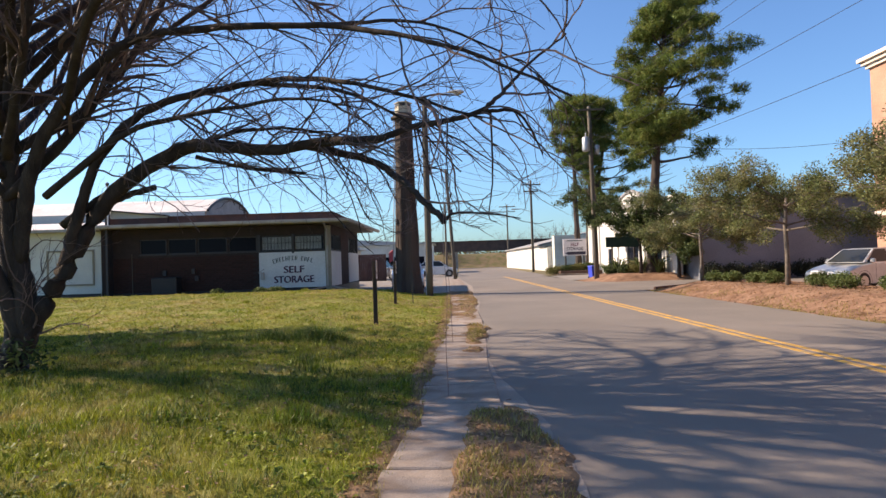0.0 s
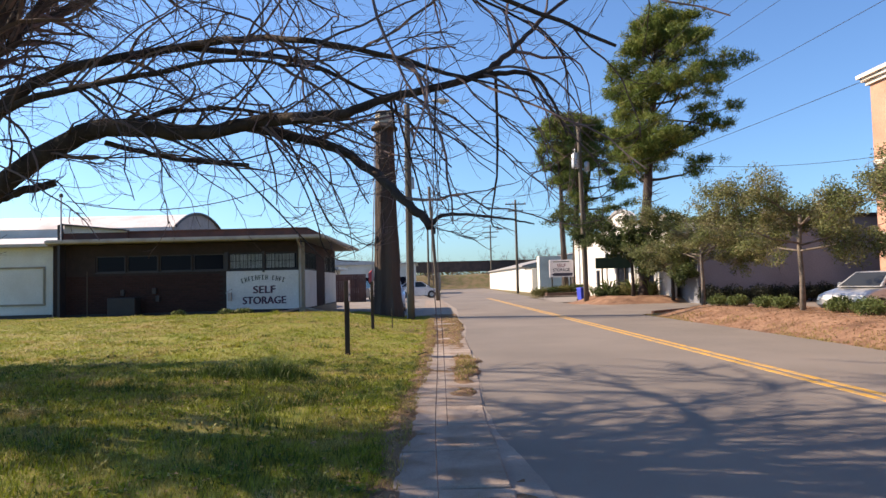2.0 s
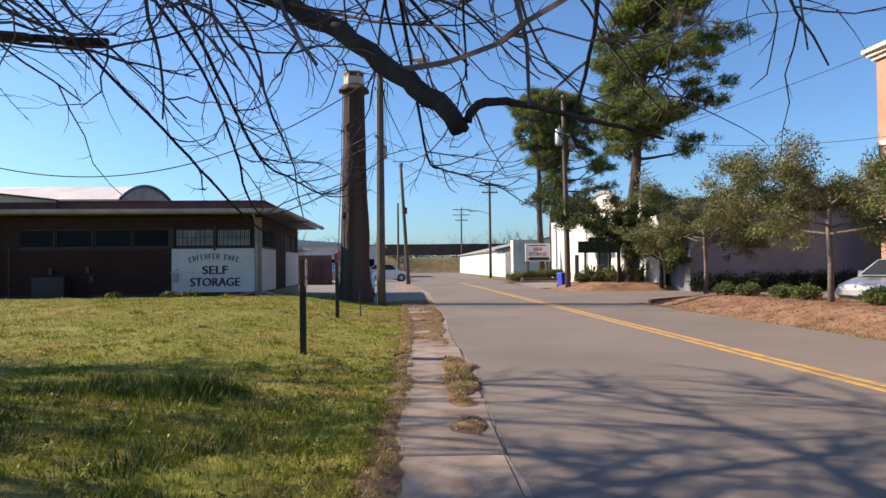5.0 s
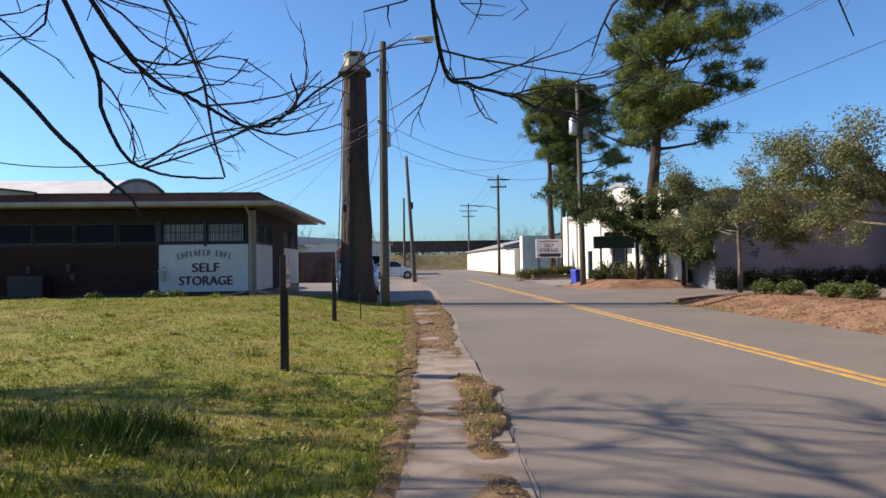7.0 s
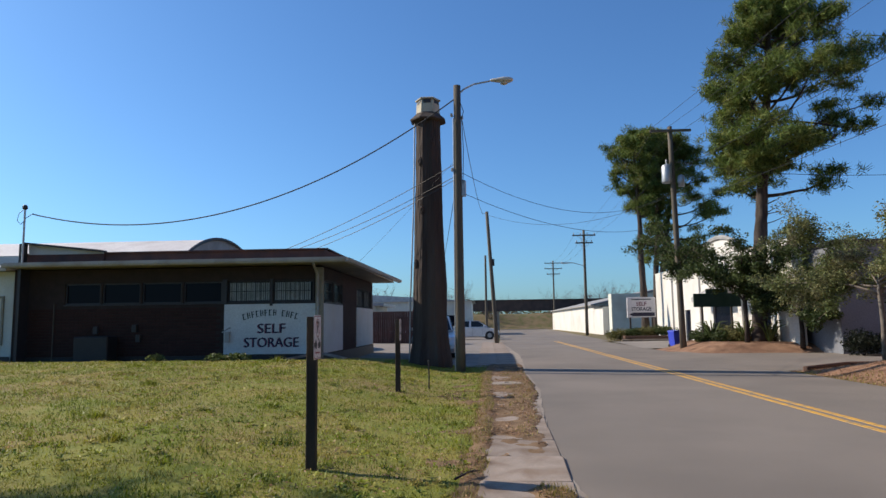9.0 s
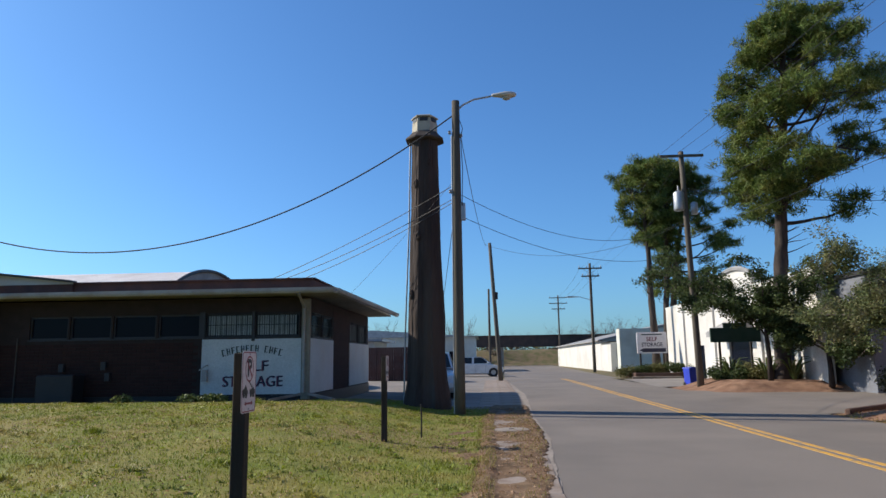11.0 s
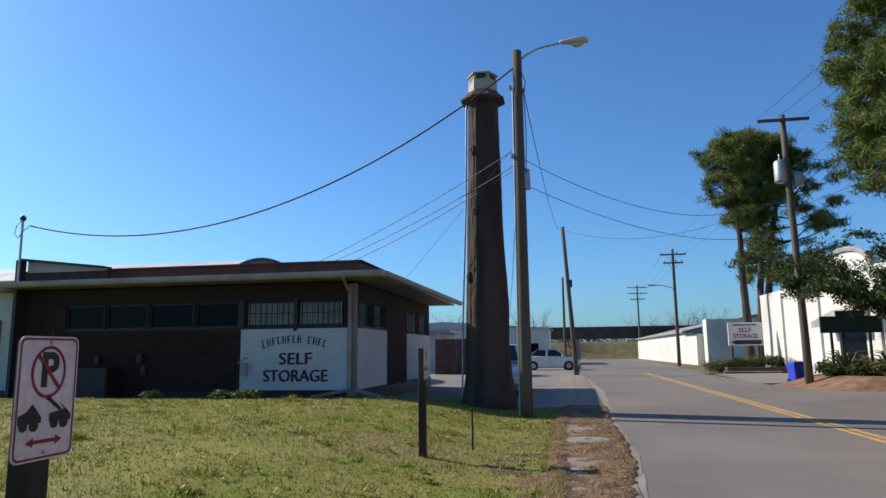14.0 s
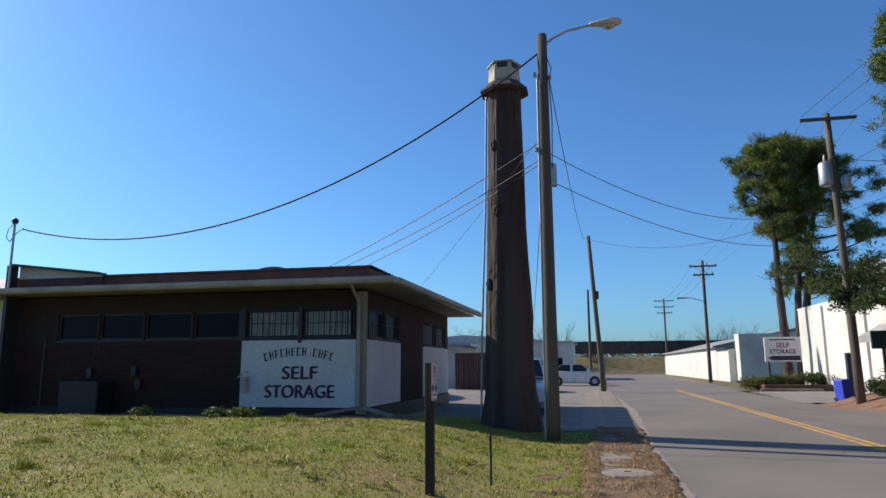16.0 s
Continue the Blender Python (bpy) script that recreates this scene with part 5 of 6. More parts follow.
B = (-6.4, 9.9, 0.0)
FORK = (-6.15, 9.85, 0.6)
limbs = [
    ([FORK, (-5.55, 9.8, 1.5), (-4.85, 9.75, 2.55), (-3.7, 9.5, 3.2), (-2.9, 9.25, 3.17), (-2.25, 9.0, 3.08), (-1.5, 8.65, 3.1), (-0.75, 8.2, 3.02)], 0.15, 0.05),
    ([B, (-6.36, 9.88, 0.35), FORK, (-6.1, 9.75, 1.3), (-6.2, 9.65, 2.3), (-6.15, 9.6, 3.6), (-6.3, 9.5, 5.0), (-6.0, 9.3, 6.6), (-5.6, 8.8, 8.2)], 0.25, 0.03, 0.8),
    ([(-0.75, 8.2, 3.02), (-0.28, 8.1, 3.15), (0.42, 7.7, 3.2), (0.75, 7.8, 3.45), (1.1, 8.05, 3.85), (1.6, 8.2, 4.25)], 0.045, 0.012, 0.75),
    ([(0.42, 7.7, 3.2), (0.85, 7.65, 3.2), (1.05, 7.7, 3.0), (1.2, 7.8, 2.7)], 0.026, 0.008),
    ([(-1.75, 8.8, 3.08), (-1.1, 8.8, 2.92), (-0.64, 8.5, 2.66), (-0.2, 7.95, 2.22), (0.03, 7.73, 1.95)], 0.055, 0.036),
    ([(0.03, 7.73, 1.95), (0.15, 7.75, 2.06), (0.62, 8.05, 2.05), (0.95, 8.15, 2.0)], 0.022, 0.006),
    ([(-3.5, 9.6, 3.12), (-2.8, 9.7, 2.95), (-1.9, 9.42, 2.8)], 0.032, 0.024),
    ([(-4.95, 9.75, 2.45), (-4.6, 9.85, 2.62), (-4.25, 10.0, 2.75)], 0.055, 0.045, 0.2),
    ([(-5.55, 9.8, 1.5), (-5.2, 9.6, 2.35), (-4.75, 9.4, 3.15), (-4.0, 9.4, 3.8), (-2.6, 9.4, 4.1), (-1.6, 8.8, 3.95), (-0.6, 8.1, 3.6), (0.5, 7.6, 3.1)], 0.10, 0.014, 0.75),
    ([(-6.12, 9.7, 1.7), (-5.75, 9.4, 2.9), (-5.1, 9.1, 3.8), (-4.2, 8.9, 4.5), (-3.3, 8.9, 4.7), (-1.4, 8.2, 4.45), (0.1, 7.4, 3.9), (1.4, 7.0, 3.2)], 0.12, 0.012, 0.55),
    ([(-6.15, 9.6, 3.4), (-5.8, 9.2, 4.6), (-4.9, 8.7, 5.9), (-3.3, 8.0, 6.7), (-1.5, 7.4, 6.6)], 0.12, 0.015),
    ([FORK, (-6.45, 9.5, 1.8), (-6.75, 9.1, 3.6), (-6.7, 8.5, 5.6), (-6.0, 7.7, 7.6)], 0.17, 0.02),
    ([B, (-6.5, 10.1, 1.4), (-7.2, 10.5, 3.4), (-8.2, 11.0, 5.2), (-9.4, 11.4, 6.2)], 0.15, 0.02),
    ([(-5.1, 9.1, 3.7), (-4.0, 7.8, 4.6), (-2.6, 6.6, 4.9), (-1.0, 5.8, 4.6), (0.5, 5.4, 3.9)], 0.075, 0.012),
    ([(-5.9, 9.3, 4.2), (-4.7, 7.4, 5.4), (-3.2, 5.8, 5.9), (-1.6, 4.6, 5.5)], 0.075, 0.012),
    ([(-2.6, 9.4, 4.1), (-1.4, 9.6, 4.0), (-0.4, 9.7, 3.5), (0.3, 9.8, 2.8)], 0.04, 0.008),
    ([(-1.6, 8.7, 3.1), (-1.35, 9.4, 2.65), (-1.24, 9.85, 2.2), (-1.2, 9.85, 2.0), (-1.13, 9.86, 1.85), (-1.06, 9.85, 1.8), (-0.96, 9.85, 1.77), (-0.78, 9.86, 1.76)], 0.011, 0.0035, 1.7),
    ([(-1.4, 8.6, 3.1), (-1.2, 9.4, 2.5), (-1.09, 9.85, 2.18), (-0.89, 9.86, 2.05), (-0.8, 9.85, 2.0), (-0.7, 9.86, 1.95), (-0.61, 9.85, 1.97), (-0.53, 9.85, 2.0)], 0.011, 0.0035, 1.7),
    ([(-2.2, 9.0, 3.0), (-1.6, 9.5, 2.3), (-1.21, 9.6, 1.85), (-1.07, 9.6, 1.72), (-1.01, 9.61, 1.67), (-0.98, 9.6, 1.61)], 0.011, 0.0035, 1.7),
    ([(-0.28, 8.1, 3.15), (-0.1, 9.2, 2.6), (0.02, 9.9, 2.2), (0.12, 9.9, 2.12), (0.3, 9.91, 2.07), (0.38, 9.9, 2.03), (0.56, 9.9, 2.0)], 0.011, 0.0035, 1.7),
    ([(-0.3, 8.1, 3.15), (-0.25, 8.4, 2.7), (-0.14, 8.6, 2.32)], 0.012, 0.004, 1.0),
    ([(0.1, 7.8, 3.15), (0.08, 8.1, 2.7), (0.12, 8.35, 2.3)], 0.011, 0.004, 1.2),
    ([(0.6, 7.75, 3.25), (0.62, 8.0, 2.5), (0.58, 8.25, 2.05), (0.68, 8.3, 1.97)], 0.014, 0.004, 1.0),
    ([(-1.4, 8.2, 4.45), (-0.2, 8.9, 4.7), (1.0, 9.2, 4.3), (1.7, 9.3, 3.8)], 0.03, 0.006),
    ([(-5.5, 9.7, 2.2), (-4.4, 9.9, 3.0), (-3.2, 10.0, 3.5), (-2.0, 9.8, 3.5), (-1.0, 9.6, 3.1)], 0.06, 0.008),
    ([(-5.6, 9.5, 2.6), (-4.3, 9.2, 3.4), (-3.0, 8.9, 3.6), (-1.8, 8.4, 3.6), (-0.8, 7.8, 3.3)], 0.06, 0.008),
]
# the upper crown, all round
rl = random.Random(3)
for k in range(26):
    a = 2 * math.pi * k / 26 + rl.uniform(-0.15, 0.15)
    out, top = rl.uniform(3.6, 5.6), rl.uniform(6.8, 9.2)
    c, e = math.cos(a), math.sin(a)
    if e > 0.2:
        out *= 1.3
    elif c < -0.2:
        out *= 1.12
    if c > 0.85:
        top = max(top, 7.6)
    low = 2.6 + 2.6 * ((k * 0.618) % 1.0)
    limbs.append(([(-6.2, 9.58, low), (-6.2 + 0.28 * out * c, 9.6 + 0.28 * out * e, low + 1.3), (-6.2 + 0.65 * out * c, 9.7 + 0.65 * out * e, top - 0.8), (-6.2 + out * c, 9.8 + out * e, top - rl.uniform(0, 0.8))], CROWN_R, 0.015, 1.15))
bare_tree("bare_tree", pose(0, 0, 0.05), limbs, "leafless dark-barked tree arching over lawn and walk", (4.4, 4.6, 4.6), 0.015, 5, True)
# the next tree of the row, whose crown shades the lawn
side_limbs = [([(0, 0, -0.1), (0.05, 0.02, 1.2), (0.0, 0.1, 2.6), (0.1, 0.0, 4.2)], 0.27, 0.15, 0.0)]
for k in range(30):
    a = 2 * math.pi * k / 30 + rl.uniform(-0.15, 0.15)
    out, top = rl.uniform(2.0, 3.7), rl.uniform(4.6, 9.0)
    c, e = math.cos(a), math.sin(a)
    side_limbs.append(([(0.05 * c, 0.05 * e, 2.0), (0.3 * out * c, 0.3 * out * e, 3.6), (0.7 * out * c, 0.7 * out * e, top - 0.8), (out * c, out * e, top)], CROWN_R, 0.02, 0.8))
row_tree = bare_tree("bare_tree", pose(-13.6, 13.1, 0.2), side_limbs, "leafless dark-barked tree standing on the lawn", (3.0, 3.2, 1.0), 0.015, 17, scale=1.0)
copy_thing(row_tree, pose(-13.2, 15.6, 0.25, 0, 0, 130))
suck = Shape()
leaf_cloud(suck, [((-6.0, 9.6, 0.35), (0.4, 0.4, 0.4))], 260, 1.0, 0.05, np.random.default_rng(2))
tagged(solid("basal_shoots", suck, EVERGREEN, "small dark leafy shoots at the tree base", "shoots"), kind="stuff")
vine = thing("hanging_vine", pose(0.01, 5.27, 0), "thin dry vine hanging from the branches", "vine")
rs = random.Random(40)
for x0, low, r in ((0.0, 0.5, 0.0021), (0.035, 0.92, 0.0016)):
    pts = [(x0 * (1.0 - 0.35 * math.sin(k * 0.9)) + rs.uniform(-0.011, 0.011), rs.uniform(-0.02, 0.02) - x0, low + (4.8 - low) * k / 11) for k in range(12)]
    part("strand", Shape().tube(spline(pts, 4), r, 5), TWIG, vine)

# ---- pines ----
def needle_tufts(shape, spots, rng, per=34, reach=0.33, wide=0.022):
    for c, r in spots:
        d = rng.normal(size=(per, 3))
        d[:, 2] += 0.35
        d /= np.linalg.norm(d, axis=1)[:, None]
        base = np.array(c) + rng.normal(size=(per, 3)) * r * 0.33
        tip = base + d * reach * (0.7 + 0.6 * rng.random(per))[:, None]
        w = np.cross(d, rng.normal(size=(per, 3)))
        w = w / np.linalg.norm(w, axis=1)[:, None] * wide
        o = len(shape.v)
        shape.v += [tuple(q) for q in np.stack([base - w, base + w, tip], 1).reshape(-1, 3).tolist()]
        shape.f += [(o + 3 * i, o + 3 * i + 1, o + 3 * i + 2) for i in range(per)]


def pine(x, y, z, h, r, crown, label, seed, lean=(0, 0), limbs_n=34, spread=3.6, umbrella=False, dead=5, bias=0.0, per=34):
    """A tall trunk whose limbs end in flat plates of tufts, with gaps between."""
    t = thing("pine_tree", pose(x, y, z), label, "tree", "tall pines")
    rng, rn = random.Random(seed), np.random.default_rng(seed)
    trunk = [Vector((lean[0] * (k / 9) ** 1.3 + 0.12 * rng.uniform(-1, 1) * k / 9, lean[1] * k / 9 + 0.08 * rng.uniform(-1, 1), h * k / 9 - (0.3 if k == 0 else 0))) for k in range(10)]
    path = spline(trunk, 4)
    n = len(path)
    part("trunk", Shape().tube(path, [(r * (1 - 0.82 * (k / (n - 1)) ** 1.1) + 0.02) * rng.uniform(0.93, 1.07) for k in range(n)], 12), PINE_BARK, t, smooth=True)
    needles, spots = Shape(), []
    lo, hi = crown
    def plate(c, wide, count):
        for _ in range(count):
            spots.append((tuple(c + Vector((rng.gauss(0, wide), rng.gauss(0, wide), rng.gauss(0.08, wide * 0.33)))), 0.34))
    for k in range(limbs_n):
        q = (k + rng.random()) / limbs_n
        f = lo + (hi - lo) * q ** 0.9
        p = path[min(int(f * (n - 1)), n - 2)]
        if umbrella:
            reach = spread * (0.42 + 0.75 * q) * (1 - 0.75 * max(0, q - 0.78) / 0.22)
        else:
            reach = spread * (0.62 + 0.45 * math.sin(math.pi * min(1, 0.1 + 0.8 * q))) * (1 - 0.62 * max(0, q - 0.6) / 0.4)
        reach *= rng.uniform(0.6, 1.05) * (0.7 if q < 0.1 else 1.0)
        a = k * 2.4 + rng.uniform(-0.5, 0.5)
        reach *= max(0.3, 1 + bias * math.cos(a) * (1 - 0.5 * q))
        pts = grow(rng, p, (math.cos(a), math.sin(a), rng.uniform(0.15, 0.6) if umbrella else rng.uniform(-0.25, 0.4)), reach, 0.2, -0.06, 7)
        part("limb", Shape().tube(pts, [(0.05 + 0.05 * (1 - q)) * (1 - 0.8 * e / 7) for e in range(8)], 6), PINE_BARK, t, smooth=True)
        plate(pts[-1], 0.34, 14)
        for e in range(3):
            g = rng.uniform(2.6, 6.4)
            j = int(g)
            b = pts[j].lerp(pts[min(j + 1, 7)], g - j)
            sub = grow(rng, b, side_way(rng, (pts[j] - pts[j - 1]).normalized(), 0.62), rng.uniform(0.5, 1.2), 0.25, -0.05, 3)
            part("twig", Shape().tube(sub, [0.028, 0.022, 0.016, 0.008], 4), PINE_BARK, t)
            plate(sub[-1], 0.30, 9)
    plate(path[-1] - Vector((0, 0, 0.35)), 0.6, 26)
    needle_tufts(needles, spots, rn, per)
    for k in range(dead):
        p = path[int(rng.uniform(0.35, lo) * (n - 1))]
        a = rng.uniform(0, 6.28)
        pts = grow(rng, p, (math.cos(a), math.sin(a), 0.25), rng.uniform(0.7, 1.8), 0.2, 0, 4)
        part("dead_branch", Shape().tube(pts, [0.035, 0.028, 0.02, 0.014, 0.006], 5), PINE_BARK, t)
    tagged(part("crown", needles, NEEDLE, t, "open tufted green needles"), kind="stuff")
    return t


pine(13.3, 43.0, 0.42, 17.0, 0.36, (0.42, 1.0), "tall pine with open tiered green crown", 21, (1.6, 0), 58, 4.2, False, 6, 0.55)
pine(13.0, 64.5, 0.0, 16.0, 0.30, (0.62, 1.0), "tall slim pine with a broad flat crown", 31, (-0.3, 0), 24, 2.7, True)
pine(14.3, 66.5, 0.0, 16.8, 0.28, (0.60, 1.0), "tall slim pine with a broad flat crown", 32, (1.0, 0), 26, 3.0, True)
pine(14.75, 67.6, 0.0, 15.6, 0.34, (0.42, 1.0), "tall slim pine with a deep ragged crown", 33, (2.2, 0), 32, 3.7, False, 5, 0.5)

# ---- small leafy trees, shrubs ----
def leafy_tree(x, y, z, h, spread, label, seed, leaf, leaves=9000, stem=0.09, first=0.3, size=0.055, clumps=110):
    t = thing("roadside_tree", pose(x, y, z), label, "tree", "young roadside trees")
    rng, rn = random.Random(seed), np.random.default_rng(seed)
    fork = h * first
    oak = leaf is OAK_LEAF
    bark = OAK_BARK if oak else BARK
    part("trunk", Shape().tube([(0, 0, -0.1), (0.02, 0, fork * 0.5), (0, 0.03, fork), (0.05, 0, fork * 1.5)], [stem * 1.25, stem, stem * 0.9, stem * 0.7], 10), bark, t, smooth=True)
    ends, tw = [], Shape()
    for k in range(9):
        a = k * 2.4 + rng.uniform(-0.3, 0.3)
        pts = grow(rng, (0, 0, fork * rng.uniform(0.9, 1.4)), (math.cos(a), math.sin(a), rng.uniform(0.15, 0.7 if oak else 0.85)), spread * rng.uniform(0.8, 1.1 if oak else 1.2), 0.16, 0.02, 7)
        part("limb", Shape().tube(pts, [stem * 0.5 * (1 - 0.8 * e / 7) for e in range(8)], 6), bark, t, smooth=True)
        for e in range(clumps // 9):
            j = rng.randint(2, 7)
            d = pts[j] - pts[j - 1]
            sub = grow(rng, pts[j], side_way(rng, d.normalized(), 0.6), rng.uniform(0.4, 1.1), 0.2, 0.06, 4)
            tw.tube(sub, [0.014, 0.011, 0.008, 0.006, 0.003], 4, cap=False)
            for b in sub[1:] if oak else ():
                tw.tube(grow(rng, b, side_way(rng, d.normalized(), 0.8), rng.uniform(0.25, 0.6), 0.25, 0.0, 3), [0.007, 0.006, 0.004, 0.002], 3, cap=False)
            for b in sub[1:]:
                ends.append((tuple(b), (rng.uniform(0.22, 0.42),) * 2 + (rng.uniform(0.14, 0.28),)))
    tagged(part("brushwood", tw, TWIG, t), kind="stuff")
    tagged(part("crown", leaf_cloud(Shape(), ends, int(leaves * (3.4 if oak else 2.1)), 1.1, size * (0.72 if oak else 1.0), rn), leaf, t, "sparse small grey-green leaves"), kind="stuff")
    return t


leafy_tree(11.65, 22.8, 0.36, 4.6, 2.9, "young spreading tree with sparse olive leaves on mulch", 41, OAK_LEAF, 13000, 0.075, 0.44)
leafy_tree(11.16, 29.1, 0.34, 4.2, 3.1, "young spreading tree with olive leaves on mulch", 42, OAK_LEAF, 14000, 0.07, 0.46)
leafy_tree(12.4, 17.0, 0.38, 5.0, 3.0, "young tree with yellow-green leaves on mulch", 43, OAK_LEAF, 13000, 0.075, 0.42)
leafy_tree(12.3, 41.9, 0.35, 5.6, 3.3, "dark evergreen tree crowding the pine", 46, EVERGREEN, 12000, 0.1, 0.36, 0.07)
leafy_tree(14.2, 40.6, 0.3, 5.2, 3.0, "dark evergreen tree beside the driveway", 48, EVERGREEN, 14000, 0.1, 0.25, 0.075)
leafy_tree(10.6, 46.3, 0.1, 7.0, 2.3, "dark evergreen tree crowding the pole", 47, EVERGREEN, 4500, 0.08, 0.55, 0.07)


def shrub(name, x, y, z, rx, rz, leaf, label, seed, leaves=2600, group="clipped shrubs", size=0.035):
    rn, rng = np.random.default_rng(seed), random.Random(seed)
    b = thing(name, pose(x, y, z), label, "shrub", group)
    st = Shape()
    lumps = []
    for k in range(9):
        a = 6.28 * k / 9
        st.tube([(0, 0, -0.05), (rx * 0.5 * math.cos(a), rx * 0.5 * math.sin(a), rz * 0.8)], [0.012, 0.006], 4)
        lumps.append(((rx * 0.48 * math.cos(a), rx * 0.48 * math.sin(a), rz * rng.uniform(0.6, 0.95)), (rx * rng.uniform(0.45, 0.6),) * 2 + (rz * rng.uniform(0.55, 0.8),)))
    lumps.append(((0, 0, rz * 1.05), (rx * 0.65, rx * 0.65, rz * 0.75)))
    part("stems", st, BARK, b)
    tagged(part("foliage", leaf_cloud(Shape(), lumps, leaves, 1.0, size, rn), leaf, b), kind="stuff")
    return b


for k, (x, y, r) in enumerate(((11.05, 27.45, 0.44), (11.35, 26.5, 0.42), (11.6, 25.0, 0.42), (11.75, 24.0, 0.45), (11.9, 21.3, 0.46), (11.7, 19.7, 0.5), (12.1, 18.0, 0.46), (12.2, 15.5, 0.5), (12.2, 13.0, 0.5))):
    shrub("clipped_shrub", x, y, mulch_height(x, y), r, r * 0.62, SHRUB_LEAF, "low rounded clipped green shrub on mulch", 60 + k)
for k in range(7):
    shrub("dark_hedge", 15.0 + 1.25 * k, 37.3 + 0.2 * (k % 2), 0.05, 0.8, 0.62, HEDGE_DARK, "dark clipped hedge along the shaded wall", 80 + k, 2200, "hedge along the wall", 0.06)
for k, (x, y, r) in enumerate(((11.9, 44.0, 0.6), (12.6, 43.6, 0.7), (11.2, 44.9, 0.45), (14.0, 43.8, 0.8), (11.6, 46.6, 0.6), (13.0, 46.8, 0.75))):
    shrub("pine_undergrowth", x, y, 0.3, r, r * 0.75, HEDGE_DRY if k % 2 else EVERGREEN, "shaggy undergrowth below the tall pine", 90 + k, 1800, "undergrowth", 0.06)
bed = thing("timber_planter", pose(12.2, 60.6, 0), "low timber-edged planting bed", "planter")
part("timber_edge", Shape().chamfered(-1.7, -0.1, 0, 2.2, 0.1, 0.38, 0.02), TIMBER, bed)
part("timber_edge", Shape().chamfered(-1.7, 0.103, 0, -1.5, 2.6, 0.38, 0.02), TIMBER, bed)
part("soil", Shape().box(-1.497, 0.103, 0, 2.2, 2.6, 0.3), MULCH, bed)
for k, (x, y, r, lf) in enumerate(((10.1, 62.0, 0.85, HEDGE_DRY), (10.9, 62.6, 0.9, HEDGE_DRY), (11.4, 61.6, 0.75, EVERGREEN), (12.3, 61.5, 0.85, HEDGE_DRY), (13.3, 61.5, 0.9, EVERGREEN), (14.1, 61.8, 0.8, EVERGREEN))):
    shrub("bed_shrub", x, y, 0.25 if x > 11 else 0.0, r, r * 0.62, lf, "untidy winter shrub in the sign bed", 110 + k, 1900, "shrubs round the sign", 0.06)
palm = thing("spiky_plant", pose(14.35, 59.6, 0), "spiky green yucca beside the white wall", "plant", "undergrowth")
for k in range(14):
    a = 2.4 * k
    part("leaf", Shape().tube([(0, 0, 0.1), (0.35 * math.cos(a), 0.35 * math.sin(a), 0.6 + 0.03 * k), (0.7 * math.cos(a), 0.7 * math.sin(a), 0.75 + 0.02 * k)], [0.05, 0.035, 0.004], 4), SHRUB_LEAF, palm)

for x, y, a in ((12.7, 43.2, 40), (13.6, 42.6, 150), (11.6, 44.6, 260)):
    copy_thing(palm, pose(x, y, 0.32, 0, 0, a) @ Matrix.Scale(1.15, 4))
# ---- far trees ----
rg = random.Random(77)
far_limbs = []
for k in range(9):
    a = 0.7 * k
    far_limbs.append(([(0, 0, -0.2), (0.1, 0, 1.4), (1.0 * math.cos(a), 1.0 * math.sin(a), 3.4), (2.4 * math.cos(a), 2.4 * math.sin(a), 5.4 + rg.uniform(-1, 1)), (3.2 * math.cos(a), 3.2 * math.sin(a), 6.6 + rg.uniform(-1, 1.2))], 0.2, 0.03))
ft = bare_tree("far_bare_tree", pose(-6, 150, 0), far_limbs, "distant grey leafless tree beyond the bridge", (2.0, 2.6, 1.6), 0.0, 8, scale=1.7, steps=3)
for x, y, s in ((-14, 152, 1.0), (-22, 149, 1.15), (-31, 155, 0.9), (1.5, 154, 0.8), (7, 166, 0.9), (16, 156, 1.0), (24, 152, 1.1), (30, 160, 1.2), (21, 140, 0.8), (38, 150, 1.1), (-40, 150, 1.2), (-50, 152, 1.1), (-60, 150, 1.2)):
    copy_thing(ft, pose(x, y, 0, 0, 0, x * 31) @ Matrix.Scale(0.85 * s, 4))
fw = Shape()
rn = np.random.default_rng(9)
leaf_cloud(fw, [((-130 + 5 * k + rn.uniform(-2, 2), 185 + rn.uniform(-6, 6), 3.2), (4.5, 3.0, 2.5 + 1.6 * rn.random())) for k in range(54)], 14000, 1.0, 0.5, rn)
tagged(solid("far_wood", fw, HEDGE_DRY, "low far wood beyond the railway bridge", "wood"), kind="stuff")

# ---- grass, weeds, leaves ----
def blades(name, spots, hts, wide, material, label, category, rn):
    """One thin bent blade at each spot."""
    n = len(spots)
    a = rn.random(n) * 2 * math.pi
    lean = 0.35 + 0.6 * rn.random(n)
    w = wide * (0.6 + 0.8 * rn.random(n))
    side = np.stack([np.cos(a), np.sin(a), np.zeros(n)], 1) * w[:, None]
    out = np.stack([-np.sin(a), np.cos(a), np.zeros(n)], 1) * (hts * lean)[:, None]
    tip = spots + out + np.stack([np.zeros(n), np.zeros(n), hts], 1)
    verts = np.stack([spots - side, spots + side, tip], 1).reshape(-1, 3)
    me = bpy.data.meshes.new(name)
    me.from_pydata(verts.tolist(), [], np.arange(3 * n).reshape(-1, 3).tolist())
    me.materials.append(material)
    ob = new(name, me)
    return tagged(ob, label, category, kind="stuff")


